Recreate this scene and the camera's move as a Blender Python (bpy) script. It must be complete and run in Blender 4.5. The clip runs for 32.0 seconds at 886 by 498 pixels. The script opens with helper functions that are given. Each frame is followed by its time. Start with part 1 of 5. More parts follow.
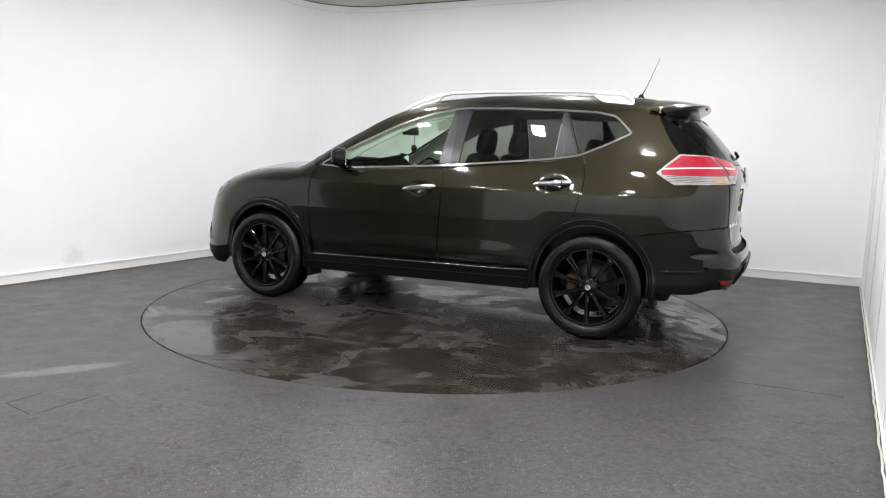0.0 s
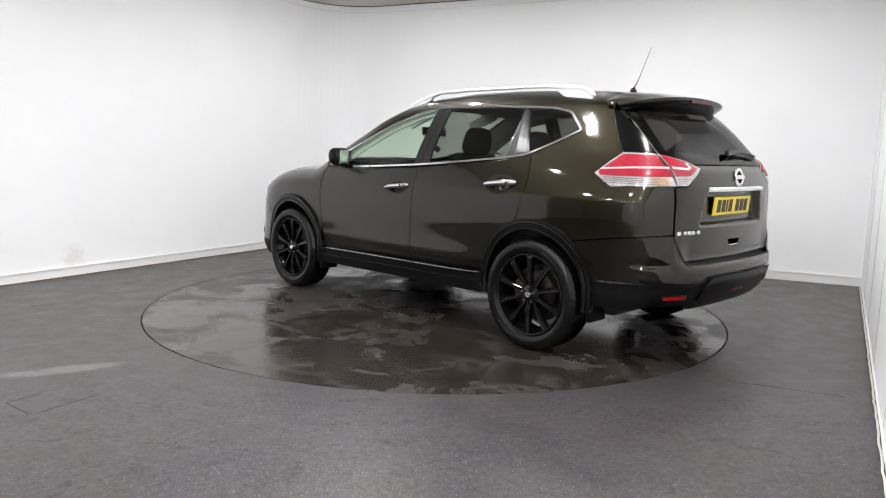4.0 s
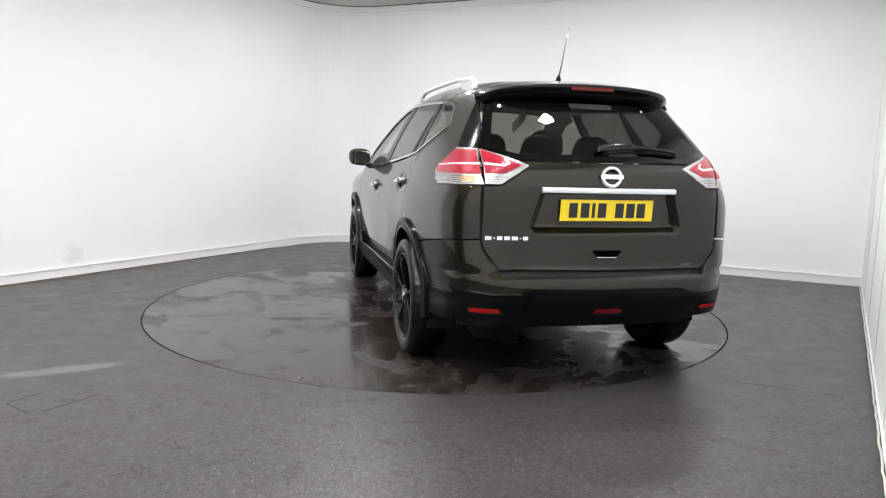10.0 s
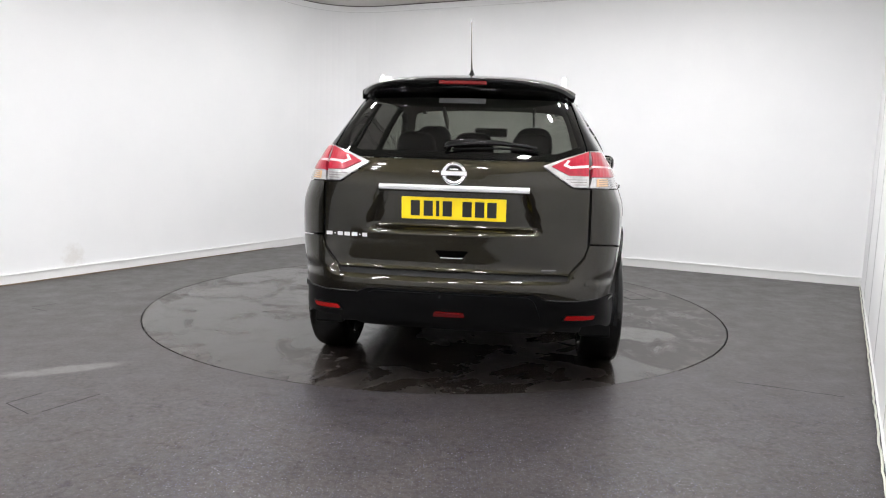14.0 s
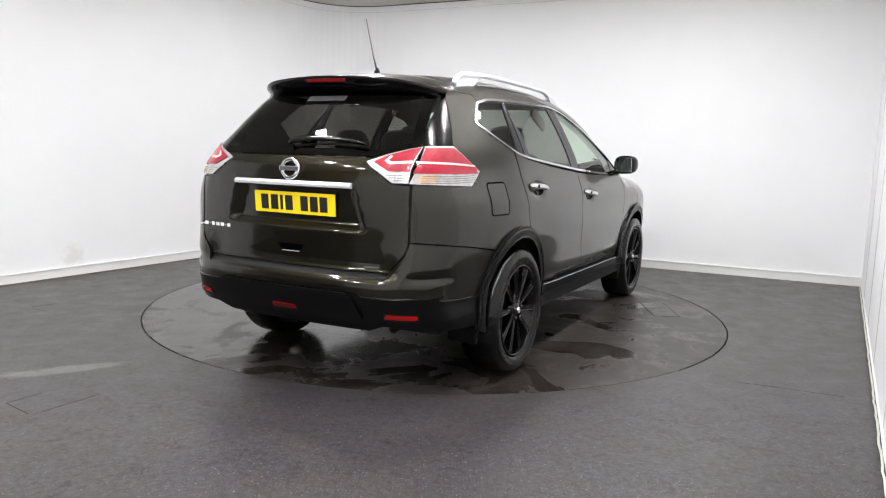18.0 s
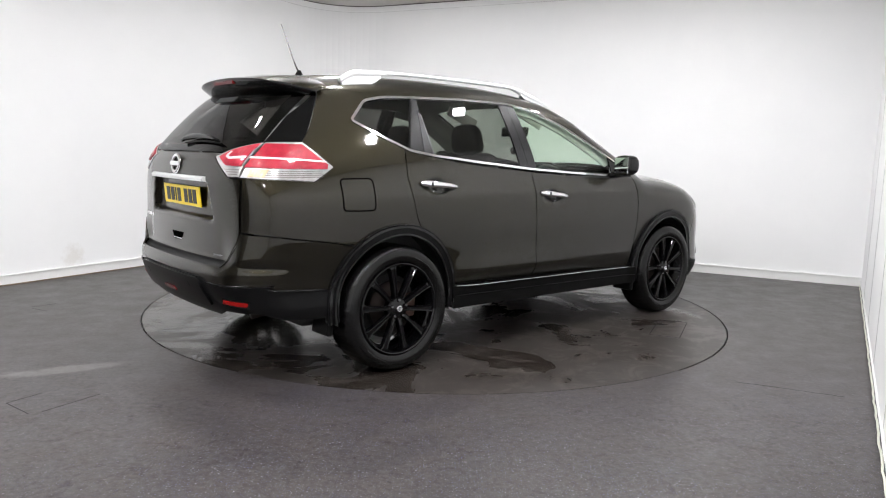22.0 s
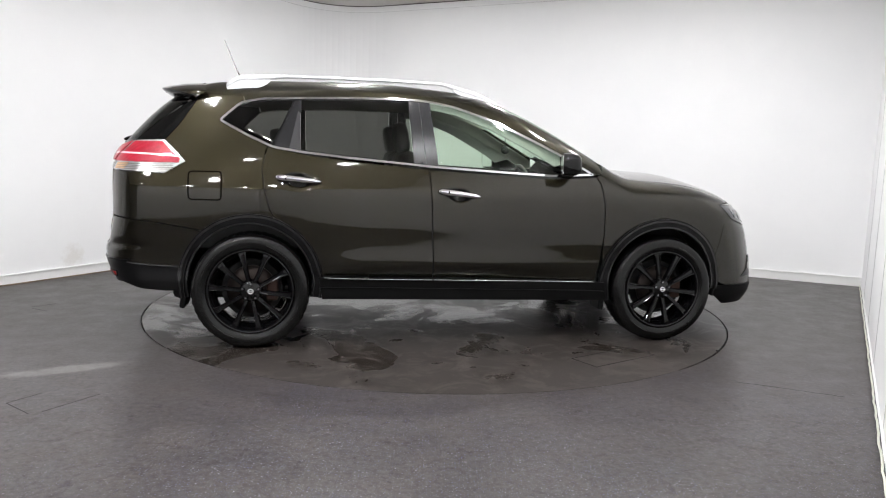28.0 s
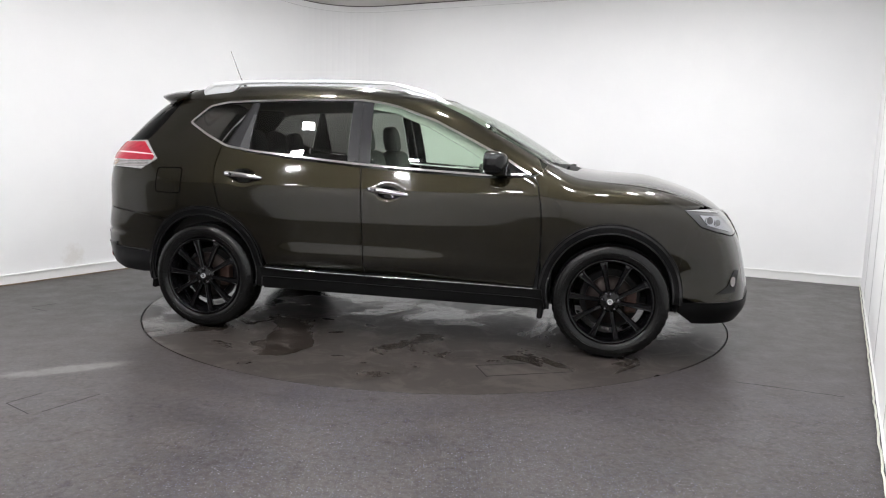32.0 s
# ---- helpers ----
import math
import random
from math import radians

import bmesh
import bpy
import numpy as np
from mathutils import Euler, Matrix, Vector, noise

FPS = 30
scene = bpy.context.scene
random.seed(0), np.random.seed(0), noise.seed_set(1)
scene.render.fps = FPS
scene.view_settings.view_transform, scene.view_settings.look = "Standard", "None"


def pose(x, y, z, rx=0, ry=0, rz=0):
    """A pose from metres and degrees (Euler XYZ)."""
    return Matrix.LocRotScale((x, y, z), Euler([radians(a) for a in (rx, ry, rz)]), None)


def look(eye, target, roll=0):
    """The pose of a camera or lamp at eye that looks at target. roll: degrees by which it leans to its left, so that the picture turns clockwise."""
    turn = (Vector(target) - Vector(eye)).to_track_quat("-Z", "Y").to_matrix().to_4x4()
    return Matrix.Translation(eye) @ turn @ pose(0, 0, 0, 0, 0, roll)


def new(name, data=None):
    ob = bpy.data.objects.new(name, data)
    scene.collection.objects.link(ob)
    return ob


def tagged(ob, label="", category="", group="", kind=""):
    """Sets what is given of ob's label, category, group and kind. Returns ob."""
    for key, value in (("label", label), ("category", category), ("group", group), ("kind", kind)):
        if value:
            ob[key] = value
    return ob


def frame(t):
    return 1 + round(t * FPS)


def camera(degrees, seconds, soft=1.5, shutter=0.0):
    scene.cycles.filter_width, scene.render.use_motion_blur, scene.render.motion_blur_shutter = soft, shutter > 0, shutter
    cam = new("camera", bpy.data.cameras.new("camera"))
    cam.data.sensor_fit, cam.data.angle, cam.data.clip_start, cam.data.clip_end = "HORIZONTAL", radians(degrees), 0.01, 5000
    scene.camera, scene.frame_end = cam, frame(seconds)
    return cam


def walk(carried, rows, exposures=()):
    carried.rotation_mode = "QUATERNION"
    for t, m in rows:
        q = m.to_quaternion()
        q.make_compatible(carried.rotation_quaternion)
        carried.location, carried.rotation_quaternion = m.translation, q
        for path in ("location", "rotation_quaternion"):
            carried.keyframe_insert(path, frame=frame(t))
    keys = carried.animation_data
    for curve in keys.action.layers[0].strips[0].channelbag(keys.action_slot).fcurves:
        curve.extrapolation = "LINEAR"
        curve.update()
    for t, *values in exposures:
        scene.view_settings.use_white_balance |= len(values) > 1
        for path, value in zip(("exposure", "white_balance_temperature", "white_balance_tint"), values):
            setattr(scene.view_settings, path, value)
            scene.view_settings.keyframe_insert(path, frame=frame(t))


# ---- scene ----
import collections
from mathutils import geometry

# ---- camera: it stands still; the car turns before it ----
cam = camera(63.75, 32.0, soft=1.1)
EYE = Vector((0.0, -5.778, 1.2274))
CAM = look(EYE, EYE + Vector((0.00775, 0.99110, -0.13288)), 1.595)
walk(cam, [(0.0, CAM), (32.0, CAM)], exposures=[(0.0, 0.0), (32.0, 0.0)])

# the turntable: heading of the car at the start and its even speed, degrees
HEADING, SPEED = 155.23, -5.205
TABLE_R = 2.246
AXLE = Vector((-1.3667, -0.3741, 0.0))       # rear axle, in the space of the turntable

# ---- world and light ----
world = bpy.data.worlds.new("world")
scene.world = world
world.use_nodes = True
world.node_tree.nodes["Background"].inputs[0].default_value = (0.9, 0.95, 1.0, 1)
world.node_tree.nodes["Background"].inputs[1].default_value = 0.05
LAMP_GLOW = 425.0


# ---- materials ----
def mat(name, color, rough=0.5, metal=0.0, coat=0.0, spec=0.5, emit=None, strength=0.0):
    m = bpy.data.materials.new(name)
    m.use_nodes = True
    b = m.node_tree.nodes["Principled BSDF"]
    b.inputs["Base Color"].default_value = (*color, 1)
    b.inputs["Roughness"].default_value = rough
    b.inputs["Metallic"].default_value = metal
    b.inputs["Coat Weight"].default_value = coat
    b.inputs["Coat Roughness"].default_value = 0.02
    b.inputs["Specular IOR Level"].default_value = spec
    if emit:
        b.inputs["Emission Color"].default_value = (*emit, 1)
        b.inputs["Emission Strength"].default_value = strength
    return m


def nodes_of(m):
    return m.node_tree.nodes, m.node_tree.links, m.node_tree.nodes["Principled BSDF"]


def noise_node(m, scale, detail=4.0, rough=0.6, coords="Object"):
    n, l, _ = nodes_of(m)
    tc = n.new("ShaderNodeTexCoord")
    t = n.new("ShaderNodeTexNoise")
    t.inputs["Scale"].default_value, t.inputs["Detail"].default_value = scale, detail
    t.inputs["Roughness"].default_value = rough
    l.new(tc.outputs[coords], t.inputs["Vector"])
    return t


def ramp_node(m, source, stops):
    n, l, _ = nodes_of(m)
    r = n.new("ShaderNodeValToRGB")
    while len(r.color_ramp.elements) < len(stops):
        r.color_ramp.elements.new(0.5)
    for e, (p, c) in zip(r.color_ramp.elements, stops):
        e.position = p
        e.color = (*c, 1) if isinstance(c, tuple) else (c, c, c, 1)
    l.new(source, r.inputs["Fac"])
    return r


def mix_node(m, fac, a, b, blend="MIX"):
    n, l, _ = nodes_of(m)
    x = n.new("ShaderNodeMix")
    x.data_type, x.blend_type = "RGBA", blend
    for k, v in ((0, fac), (6, a), (7, b)):
        if hasattr(v, "links"):
            l.new(v, x.inputs[k])
        elif isinstance(v, tuple):
            x.inputs[k].default_value = (*v, 1)
        else:
            x.inputs[k].default_value = v
    return x.outputs[2]


def bump(m, height, strength, distance=0.002):
    n, l, b = nodes_of(m)
    u = n.new("ShaderNodeBump")
    u.inputs["Strength"].default_value, u.inputs["Distance"].default_value = strength, distance
    l.new(height, u.inputs["Height"])
    l.new(u.outputs["Normal"], b.inputs["Normal"])


def grainy(m, scale, strength, distance=0.001):
    t = noise_node(m, scale, 5)
    bump(m, t.outputs["Fac"], strength, distance)
    return m


def paint_material():
    """Dark olive metallic lacquer: fine flake under a clear, glossy coat."""
    m = mat("olive_paint", (0.030, 0.026, 0.014), rough=0.40, metal=1.0, coat=1.0)
    n, l, b = nodes_of(m)
    b.inputs["Coat IOR"].default_value, b.inputs["Coat Roughness"].default_value = 1.48, 0.05
    flake = noise_node(m, 900, 2)
    r = ramp_node(m, flake.outputs["Fac"], [(0.35, (0.0074, 0.0062, 0.0033)), (0.75, (0.0265, 0.0227, 0.0120))])
    l.new(r.outputs[0], b.inputs["Base Color"])
    # faint orange peel in the lacquer
    peel, u = noise_node(m, 60, 2), n.new("ShaderNodeBump")
    u.inputs["Strength"].default_value, u.inputs["Distance"].default_value = 0.05, 0.0006
    l.new(peel.outputs["Fac"], u.inputs["Height"])
    l.new(u.outputs["Normal"], b.inputs["Coat Normal"])
    return m


def glass_material(name, tint, gloss=0.05):
    """A thin pane: tinted see-through with mirror gloss by Fresnel."""
    m = bpy.data.materials.new(name)
    m.use_nodes = True
    n, l = m.node_tree.nodes, m.node_tree.links
    n.clear()
    out = n.new("ShaderNodeOutputMaterial")
    tr, gl = n.new("ShaderNodeBsdfTransparent"), n.new("ShaderNodeBsdfGlossy")
    tr.inputs[0].default_value = (*tint, 1)
    gl.inputs["Roughness"].default_value = 0.01
    lw, mx = n.new("ShaderNodeLayerWeight"), n.new("ShaderNodeMixShader")
    pw, ma = n.new("ShaderNodeMath"), n.new("ShaderNodeMath")
    lw.inputs[0].default_value = 0.5
    pw.operation, ma.operation = "POWER", "MULTIPLY_ADD"
    pw.inputs[1].default_value = 5.0
    ma.inputs[1].default_value, ma.inputs[2].default_value = 0.93, gloss
    l.new(lw.outputs["Facing"], pw.inputs[0])
    l.new(pw.outputs[0], ma.inputs[0])
    l.new(ma.outputs[0], mx.inputs[0])
    l.new(tr.outputs[0], mx.inputs[1])
    l.new(gl.outputs[0], mx.inputs[2])
    l.new(mx.outputs[0], out.inputs[0])
    return m


PAINT = paint_material()
CLAD = grainy(mat("black_cladding", (0.0035, 0.0035, 0.0035), rough=0.42, spec=0.08), 500, 0.2, 0.0004)
LIP = grainy(mat("worn_cladding", (0.0030, 0.0030, 0.0032), rough=0.30, spec=0.16), 500, 0.2, 0.0004)
HEADLAMP = mat("headlight_glass", (0.035, 0.036, 0.040), rough=0.12, metal=0.7, coat=1.0)
BEAM = mat("headlight_mirror", (0.30, 0.31, 0.33), rough=0.22, metal=1.0, coat=0.6)
GLOSSBLACK = mat("gloss_black", (0.005, 0.005, 0.005), rough=0.10, spec=0.3)
SATIN = mat("satin_pillar", (0.010, 0.010, 0.0115), rough=0.26, spec=0.4)
BEAD_GREY = mat("grey_bead", (0.14, 0.14, 0.145), rough=0.35, metal=0.8)
TRIM_BLACK = mat("dull_black_trim", (0.004, 0.004, 0.004), rough=0.16, spec=0.10)
ARCH_EDGE = mat("arch_edge", (0.006, 0.006, 0.0065), rough=0.20, spec=0.45)
FILLET = mat("grey_fillet", (0.014, 0.014, 0.016), rough=0.45, spec=0.4)
INNER_PILLAR = grainy(mat("grey_pillar_trim", (0.36, 0.36, 0.35), rough=0.8), 300, 0.3)
CHROME = mat("chrome", (0.82, 0.82, 0.83), rough=0.08, metal=1.0)
SILVER = mat("silver_rail", (0.80, 0.81, 0.82), rough=0.36, metal=0.6, coat=0.3)
RUBBER = grainy(mat("tyre_rubber", (0.0030, 0.0030, 0.0030), rough=0.20, spec=0.31), 95, 0.5, 0.002)
RIM = mat("gloss_black_alloy", (0.003, 0.003, 0.0034), rough=0.06, spec=0.25, coat=0.12)
VOID = mat("deep_black", (0.0015, 0.0015, 0.0015), rough=1.0, spec=0.0)
DARK = mat("dark_inner", (0.01, 0.01, 0.01), rough=0.85)
INTERIOR = grainy(mat("black_trim", (0.02, 0.02, 0.021), rough=0.6), 300, 0.3)
FABRIC = grainy(mat("seat_leather", (0.022, 0.021, 0.021), rough=0.5), 220, 0.4)
LINER = mat("roof_liner", (0.42, 0.41, 0.38), rough=0.9)
DISC = mat("brake_disc", (0.030, 0.024, 0.022), rough=0.5, metal=0.9)
CALIPER = mat("rusty_caliper", (0.045, 0.022, 0.015), rough=0.7, metal=0.3)
RED = mat("red_lens", (0.36, 0.007, 0.026), rough=0.30, coat=0.8, spec=0.25)
BRAKE_RED = mat("unlit_brake_lens", (0.11, 0.003, 0.004), rough=0.2, coat=0.3, spec=0.2)
CLEAR = mat("clear_lens", (0.58, 0.57, 0.57), rough=0.20, metal=0.5, coat=1.0)
AMBER = mat("amber_lens", (0.62, 0.38, 0.20), rough=0.22, metal=0.3, coat=1.0)
LAMP_RIB = mat("lens_rib", (0.22, 0.20, 0.19), rough=0.2, metal=0.4, coat=1.0)
GUIDE = mat("light_guide", (0.80, 0.55, 0.56), rough=0.25, coat=1.0)
for lens, rib in ((RED, 60.0), (CLEAR, 75.0), (AMBER, 90.0)):
    # moulded ribs behind the smooth outer skin
    n, l, p = nodes_of(lens)
    tc, wv = n.new("ShaderNodeTexCoord"), n.new("ShaderNodeTexWave")
    wv.bands_direction = "Y"
    wv.inputs["Scale"].default_value, wv.inputs["Distortion"].default_value = rib * 0.3, 0.4
    l.new(tc.outputs["Object"], wv.inputs["Vector"])
    bump(lens, wv.outputs["Fac"], 0.25, 0.002)
    shade = ramp_node(lens, noise_node(lens, 26, 3).outputs["Fac"], [(0.35, tuple(0.75 * v for v in p.inputs["Base Color"].default_value[:3])), (0.65, tuple(p.inputs["Base Color"].default_value[:3]))])
    l.new(shade.outputs[0], p.inputs["Base Color"])
REFLECTOR = mat("red_reflector", (0.30, 0.004, 0.004), rough=0.2, coat=0.25, spec=0.25)
FOG_RED = mat("dull_red_lens", (0.13, 0.003, 0.004), rough=0.15, coat=0.3, spec=0.3)
PLATE = mat("yellow_plate", (0.93, 0.70, 0.012), rough=0.3)
INK = mat("black_ink", (0.012, 0.012, 0.012), rough=0.4)
MIRROR = mat("mirror_face", (0.85, 0.87, 0.86), rough=0.02, metal=1.0)
GLASS = glass_material("side_glass", (0.76, 0.86, 0.765))
HATCH_GLASS = glass_material("rear_window_glass", (0.20, 0.19, 0.18), 0.05)
PRIVACY = glass_material("privacy_glass", (0.30, 0.305, 0.29), 0.05)
SCREEN = glass_material("windscreen_glass", (0.78, 0.88, 0.79))


# ---- small mesh tools ----
def part(name, verts, faces, material, parent=None, label="", smooth=True, normals=None):
    me = bpy.data.meshes.new(name)
    me.from_pydata([tuple(map(float, v)) for v in verts], [], [tuple(int(i) for i in f) for f in faces])
    me.polygons.foreach_set("use_smooth", [smooth] * len(me.polygons))
    me.materials.append(material)
    if normals is not None:
        me.normals_split_custom_set_from_vertices([tuple(map(float, v)) for v in normals])
    me.update()
    ob = new(name, me)
    if parent:
        ob.parent = parent
    if label:
        tagged(ob, label)
    return ob


def bm_part(name, bm, material, parent=None, label="", smooth=False):
    me = bpy.data.meshes.new(name)
    bm.to_mesh(me)
    bm.free()
    me.polygons.foreach_set("use_smooth", [smooth] * len(me.polygons))
    me.materials.append(material)
    ob = new(name, me)
    if parent:
        ob.parent = parent
    if label:
        tagged(ob, label)
    return ob


def box(x0, x1, y0, y1, z0, z1, bevel=0.0, bm=None, seg=2):
    bm = bm or bmesh.new()
    r = bmesh.ops.create_cube(bm, size=1.0)
    for v in r["verts"]:
        v.co = Vector(((x0 + x1) / 2 + v.co.x * (x1 - x0), (y0 + y1) / 2 + v.co.y * (y1 - y0), (z0 + z1) / 2 + v.co.z * (z1 - z0)))
    if bevel:
        es = list({e for v in r["verts"] for e in v.link_edges})
        bmesh.ops.bevel(bm, geom=es, offset=bevel, segments=seg, affect="EDGES", profile=0.5)
    return bm


def shifted(bm, m):
    bmesh.ops.transform(bm, matrix=m, verts=bm.verts)
    return bm


def tube(points, radius, sides=8):
    """Verts and faces of a round bar along the points."""
    pts = [Vector(p) for p in points]
    rad = radius if hasattr(radius, "__len__") else [radius] * len(pts)
    vs, fs = [], []
    for i, p in enumerate(pts):
        d = (pts[min(i + 1, len(pts) - 1)] - pts[max(i - 1, 0)]).normalized()
        a = d.cross(Vector((0, 0, 1)) if abs(d.z) < 0.9 else Vector((1, 0, 0))).normalized()
        b = d.cross(a)
        for k in range(sides):
            t = 2 * math.pi * k / sides
            vs.append(p + (a * math.cos(t) + b * math.sin(t)) * rad[i])
    for i in range(len(pts) - 1):
        for k in range(sides):
            fs.append((i * sides + k, i * sides + (k + 1) % sides, (i + 1) * sides + (k + 1) % sides, (i + 1) * sides + k))
    fs.append(tuple(range(sides))[::-1])
    fs.append(tuple(range((len(pts) - 1) * sides, len(pts) * sides)))
    return vs, fs


def lathe(profile, steps=64, axis="y"):
    """Turns (radius, along) pairs round the y axis."""
    vs, fs, n = [], [], len(profile)
    for i in range(steps):
        t = 2 * math.pi * i / steps
        for r, a in profile:
            vs.append((r * math.cos(t), a, r * math.sin(t)))
    for i in range(steps):
        for k in range(n - 1):
            j = (i + 1) % steps
            fs.append((i * n + k, i * n + k + 1, j * n + k + 1, j * n + k))
    return vs, fs


# ---- the car's body as one smooth form: top, side, tail and nose, blended ----
def curve(points, sigma, lo=-1.5, hi=4.2, step=0.002):
    q = np.arange(lo, hi, step)
    p = np.array(points, float)
    v = np.interp(q, p[:, 0], p[:, 1])
    # carry the end slopes on
    k = np.arange(-int(4 * sigma / step), int(4 * sigma / step) + 1) * step
    g = np.exp(-0.5 * (k / sigma) ** 2)
    g /= g.sum()
    v = np.convolve(np.pad(v, len(k) // 2, mode="edge"), g, mode="valid")
    return lambda a: np.interp(a, q, v)


ZT = curve([(-1.2, 1.52), (-0.5, 1.635), (-0.3, 1.66), (0, 1.682), (0.5, 1.695), (0.9, 1.692), (1.3, 1.662), (1.5, 1.628), (1.75, 1.540), (2.0, 1.420),
            (2.2, 1.305), (2.42, 1.165), (2.5, 1.148), (2.7, 1.134), (3.0, 1.118), (3.25, 1.076), (3.4, 1.012), (3.55, 0.87), (3.7, 0.70)], 0.06)
CROWN = curve([(-1, 0.034), (1.4, 0.036), (2.0, 0.052), (2.4, 0.045), (2.6, 0.04), (3.5, 0.06)], 0.1)
PLAN = curve([(-1.0, 0.73), (-0.85, 0.785), (-0.65, 0.838), (-0.4, 0.874), (-0.15, 0.896), (0, 0.903), (0.5, 0.902), (1.5, 0.902), (2.7, 0.906), (3.0, 0.896), (3.2, 0.872),
              (3.4, 0.83), (3.65, 0.76)], 0.09)
SEC = curve([(0.1, -0.10), (0.22, -0.065), (0.32, -0.035), (0.41, -0.026), (0.48, -0.033), (0.56, -0.028), (0.66, -0.014), (0.77, -0.003), (0.88, 0.0005), (0.94, -0.0005), (0.985, -0.004),
             (1.04, -0.0205), (1.1, -0.038), (1.16, -0.056), (1.25, -0.090), (1.35, -0.138), (1.45, -0.192), (1.55, -0.252), (1.65, -0.32), (1.8, -0.43)], 0.013, 0, 2.2)
DOOR = curve([(0.3, 0.0), (0.43, 0.0), (0.495, 0.034), (0.56, 0.032), (0.61, 0.0200), (0.66, 0.0138), (0.70, 0.0115), (0.77, 0.0085), (0.82, 0.0055), (0.88, 0.0015), (1.0, 0.0)], 0.016, 0, 2.2)
TAPER = curve([(-0.9, 0.12), (-0.2, 0.062), (0.3, 0.025), (0.9, 0.0), (1.6, 0.0), (2.4, 0.035)], 0.15)
UPPER = curve([(1.0, 0.0), (1.12, 0.15), (1.4, 0.8), (1.6, 1.0)], 0.05, 0, 2.2)
XR = curve([(0.15, -0.74), (0.28, -0.80), (0.37, -0.88), (0.45, -0.928), (0.51, -0.955), (0.575, -0.962), (0.620, -0.955), (0.642, -0.905), (0.67, -0.895), (0.8, -0.897), (0.95, -0.902), (1.08, -0.902),
            (1.16, -0.885), (1.22, -0.845), (1.3, -0.782), (1.4, -0.697), (1.5, -0.602), (1.6, -0.5), (1.75, -0.34)], 0.012, 0, 2.2)
XR_SIDE = curve([(0.15, -0.74), (0.28, -0.80), (0.37, -0.88), (0.45, -0.925), (0.55, -0.945), (0.65, -0.935), (0.8, -0.905), (0.95, -0.902), (1.08, -0.902),
                 (1.16, -0.885), (1.22, -0.845), (1.3, -0.782), (1.4, -0.697), (1.5, -0.602), (1.6, -0.5), (1.75, -0.34)], 0.03, 0, 2.2)
XF = curve([(0.1, 3.42), (0.2, 3.54), (0.3, 3.62), (0.42, 3.625), (0.6, 3.585), (0.75, 3.55), (0.9, 3.48), (1.0, 3.37), (1.15, 3.1)], 0.03, 0, 2.2)


def smax(a, b, k):
    h = np.maximum(k - np.abs(a - b), 0) / k
    return np.maximum(a, b) + h * h * k / 4


def sstep(a, lo, hi):
    t = np.clip((a - lo) / (hi - lo), 0, 1)
    return t * t * (3 - 2 * t)


def form(x, y, z):
    """Below zero inside the body."""
    e, ay = 0.004, np.abs(y)
    zt = ZT(x) - CROWN(x) * (ay / 0.6) ** 2
    ft = (z - zt) / np.sqrt(1 + ((ZT(x + e) - ZT(x - e)) / (2 * e)) ** 2)
    ys = PLAN(x) + SEC(z) - UPPER(z) * TAPER(x)
    # the doors are widest low down, more so at the back, and tuck in above the sill
    ys = ys + DOOR(z) * sstep(x, 0.25, 0.70) * (1 - 0.85 * sstep(x, 1.35, 2.2)) * (1 - sstep(x, 2.0, 2.35))
    ys = ys - 0.024 * (1 - sstep(z, 0.40, 0.53)) * sstep(z, 0.2, 0.4) * sstep(x, 0.30, 0.50) * (1 - sstep(x, 2.2, 2.35))
    # cups behind the door handles
    for hx, hz in ((0.285, 1.035), (1.29, 0.965)):
        ys = ys - 0.030 * np.exp(-((x - hx) / 0.060) ** 2 - ((z - hz) / 0.032) ** 2)
    fs = (ay - ys) / np.sqrt(1 + ((SEC(z + e) - SEC(z - e)) / (2 * e)) ** 2)
    corner = sstep(ay, 0.50, 0.70)
    xr = XR(z) * (1 - corner) + XR_SIDE(z) * corner + 0.10 * ay ** 2 + 0.10 * ay ** 4
    # recess for the number plate
    xr = xr + 0.045 * sstep(z, 0.835, 0.875) * (1 - sstep(z, 1.04, 1.055)) * (1 - sstep(ay + 0.30 * (z - 0.95), 0.355, 0.415))
    fr = (xr - x) / np.sqrt(1 + ((XR(z + e) - XR(z - e)) / (2 * e)) ** 2)
    ff = (x - (XF(z) - 0.16 * ay ** 2 - 0.25 * ay ** 4)) / np.sqrt(1 + ((XF(z + e) - XF(z - e)) / (2 * e)) ** 2)
    a = smax(ft, fs, 0.13 - 0.035 * sstep(z, 1.35, 1.5))
    a = smax(a, fr, 0.15)
    return smax(a, ff, 0.16)


def normal_at(P):
    e = 0.003
    x, y, z = P.T
    g = np.stack([form(x + e, y, z) - form(x - e, y, z), form(x, y + e, z) - form(x, y - e, z), form(x, y, z + e) - form(x, y, z - e)], -1)
    return g / np.linalg.norm(g, axis=1, keepdims=True)


def shoot(origin, way, far):
    """Where rays from inside the body leave it."""
    lo, hi = np.zeros(len(origin)), np.full(len(origin), far)
    for _ in range(30):
        m = (lo + hi) / 2
        p = origin + way * m[:, None]
        inside = form(*p.T) < 0
        lo, hi = np.where(inside, m, lo), np.where(inside, hi, m)
    return origin + way * ((lo + hi) / 2)[:, None]


class Side:
    """(x, z) on the flank."""
    def to3(self, q):
        o = np.stack([q[:, 0], np.zeros(len(q)), q[:, 1]], -1)
        return shoot(o, np.tile([0.0, -1.0, 0.0], (len(q), 1)), 1.2)


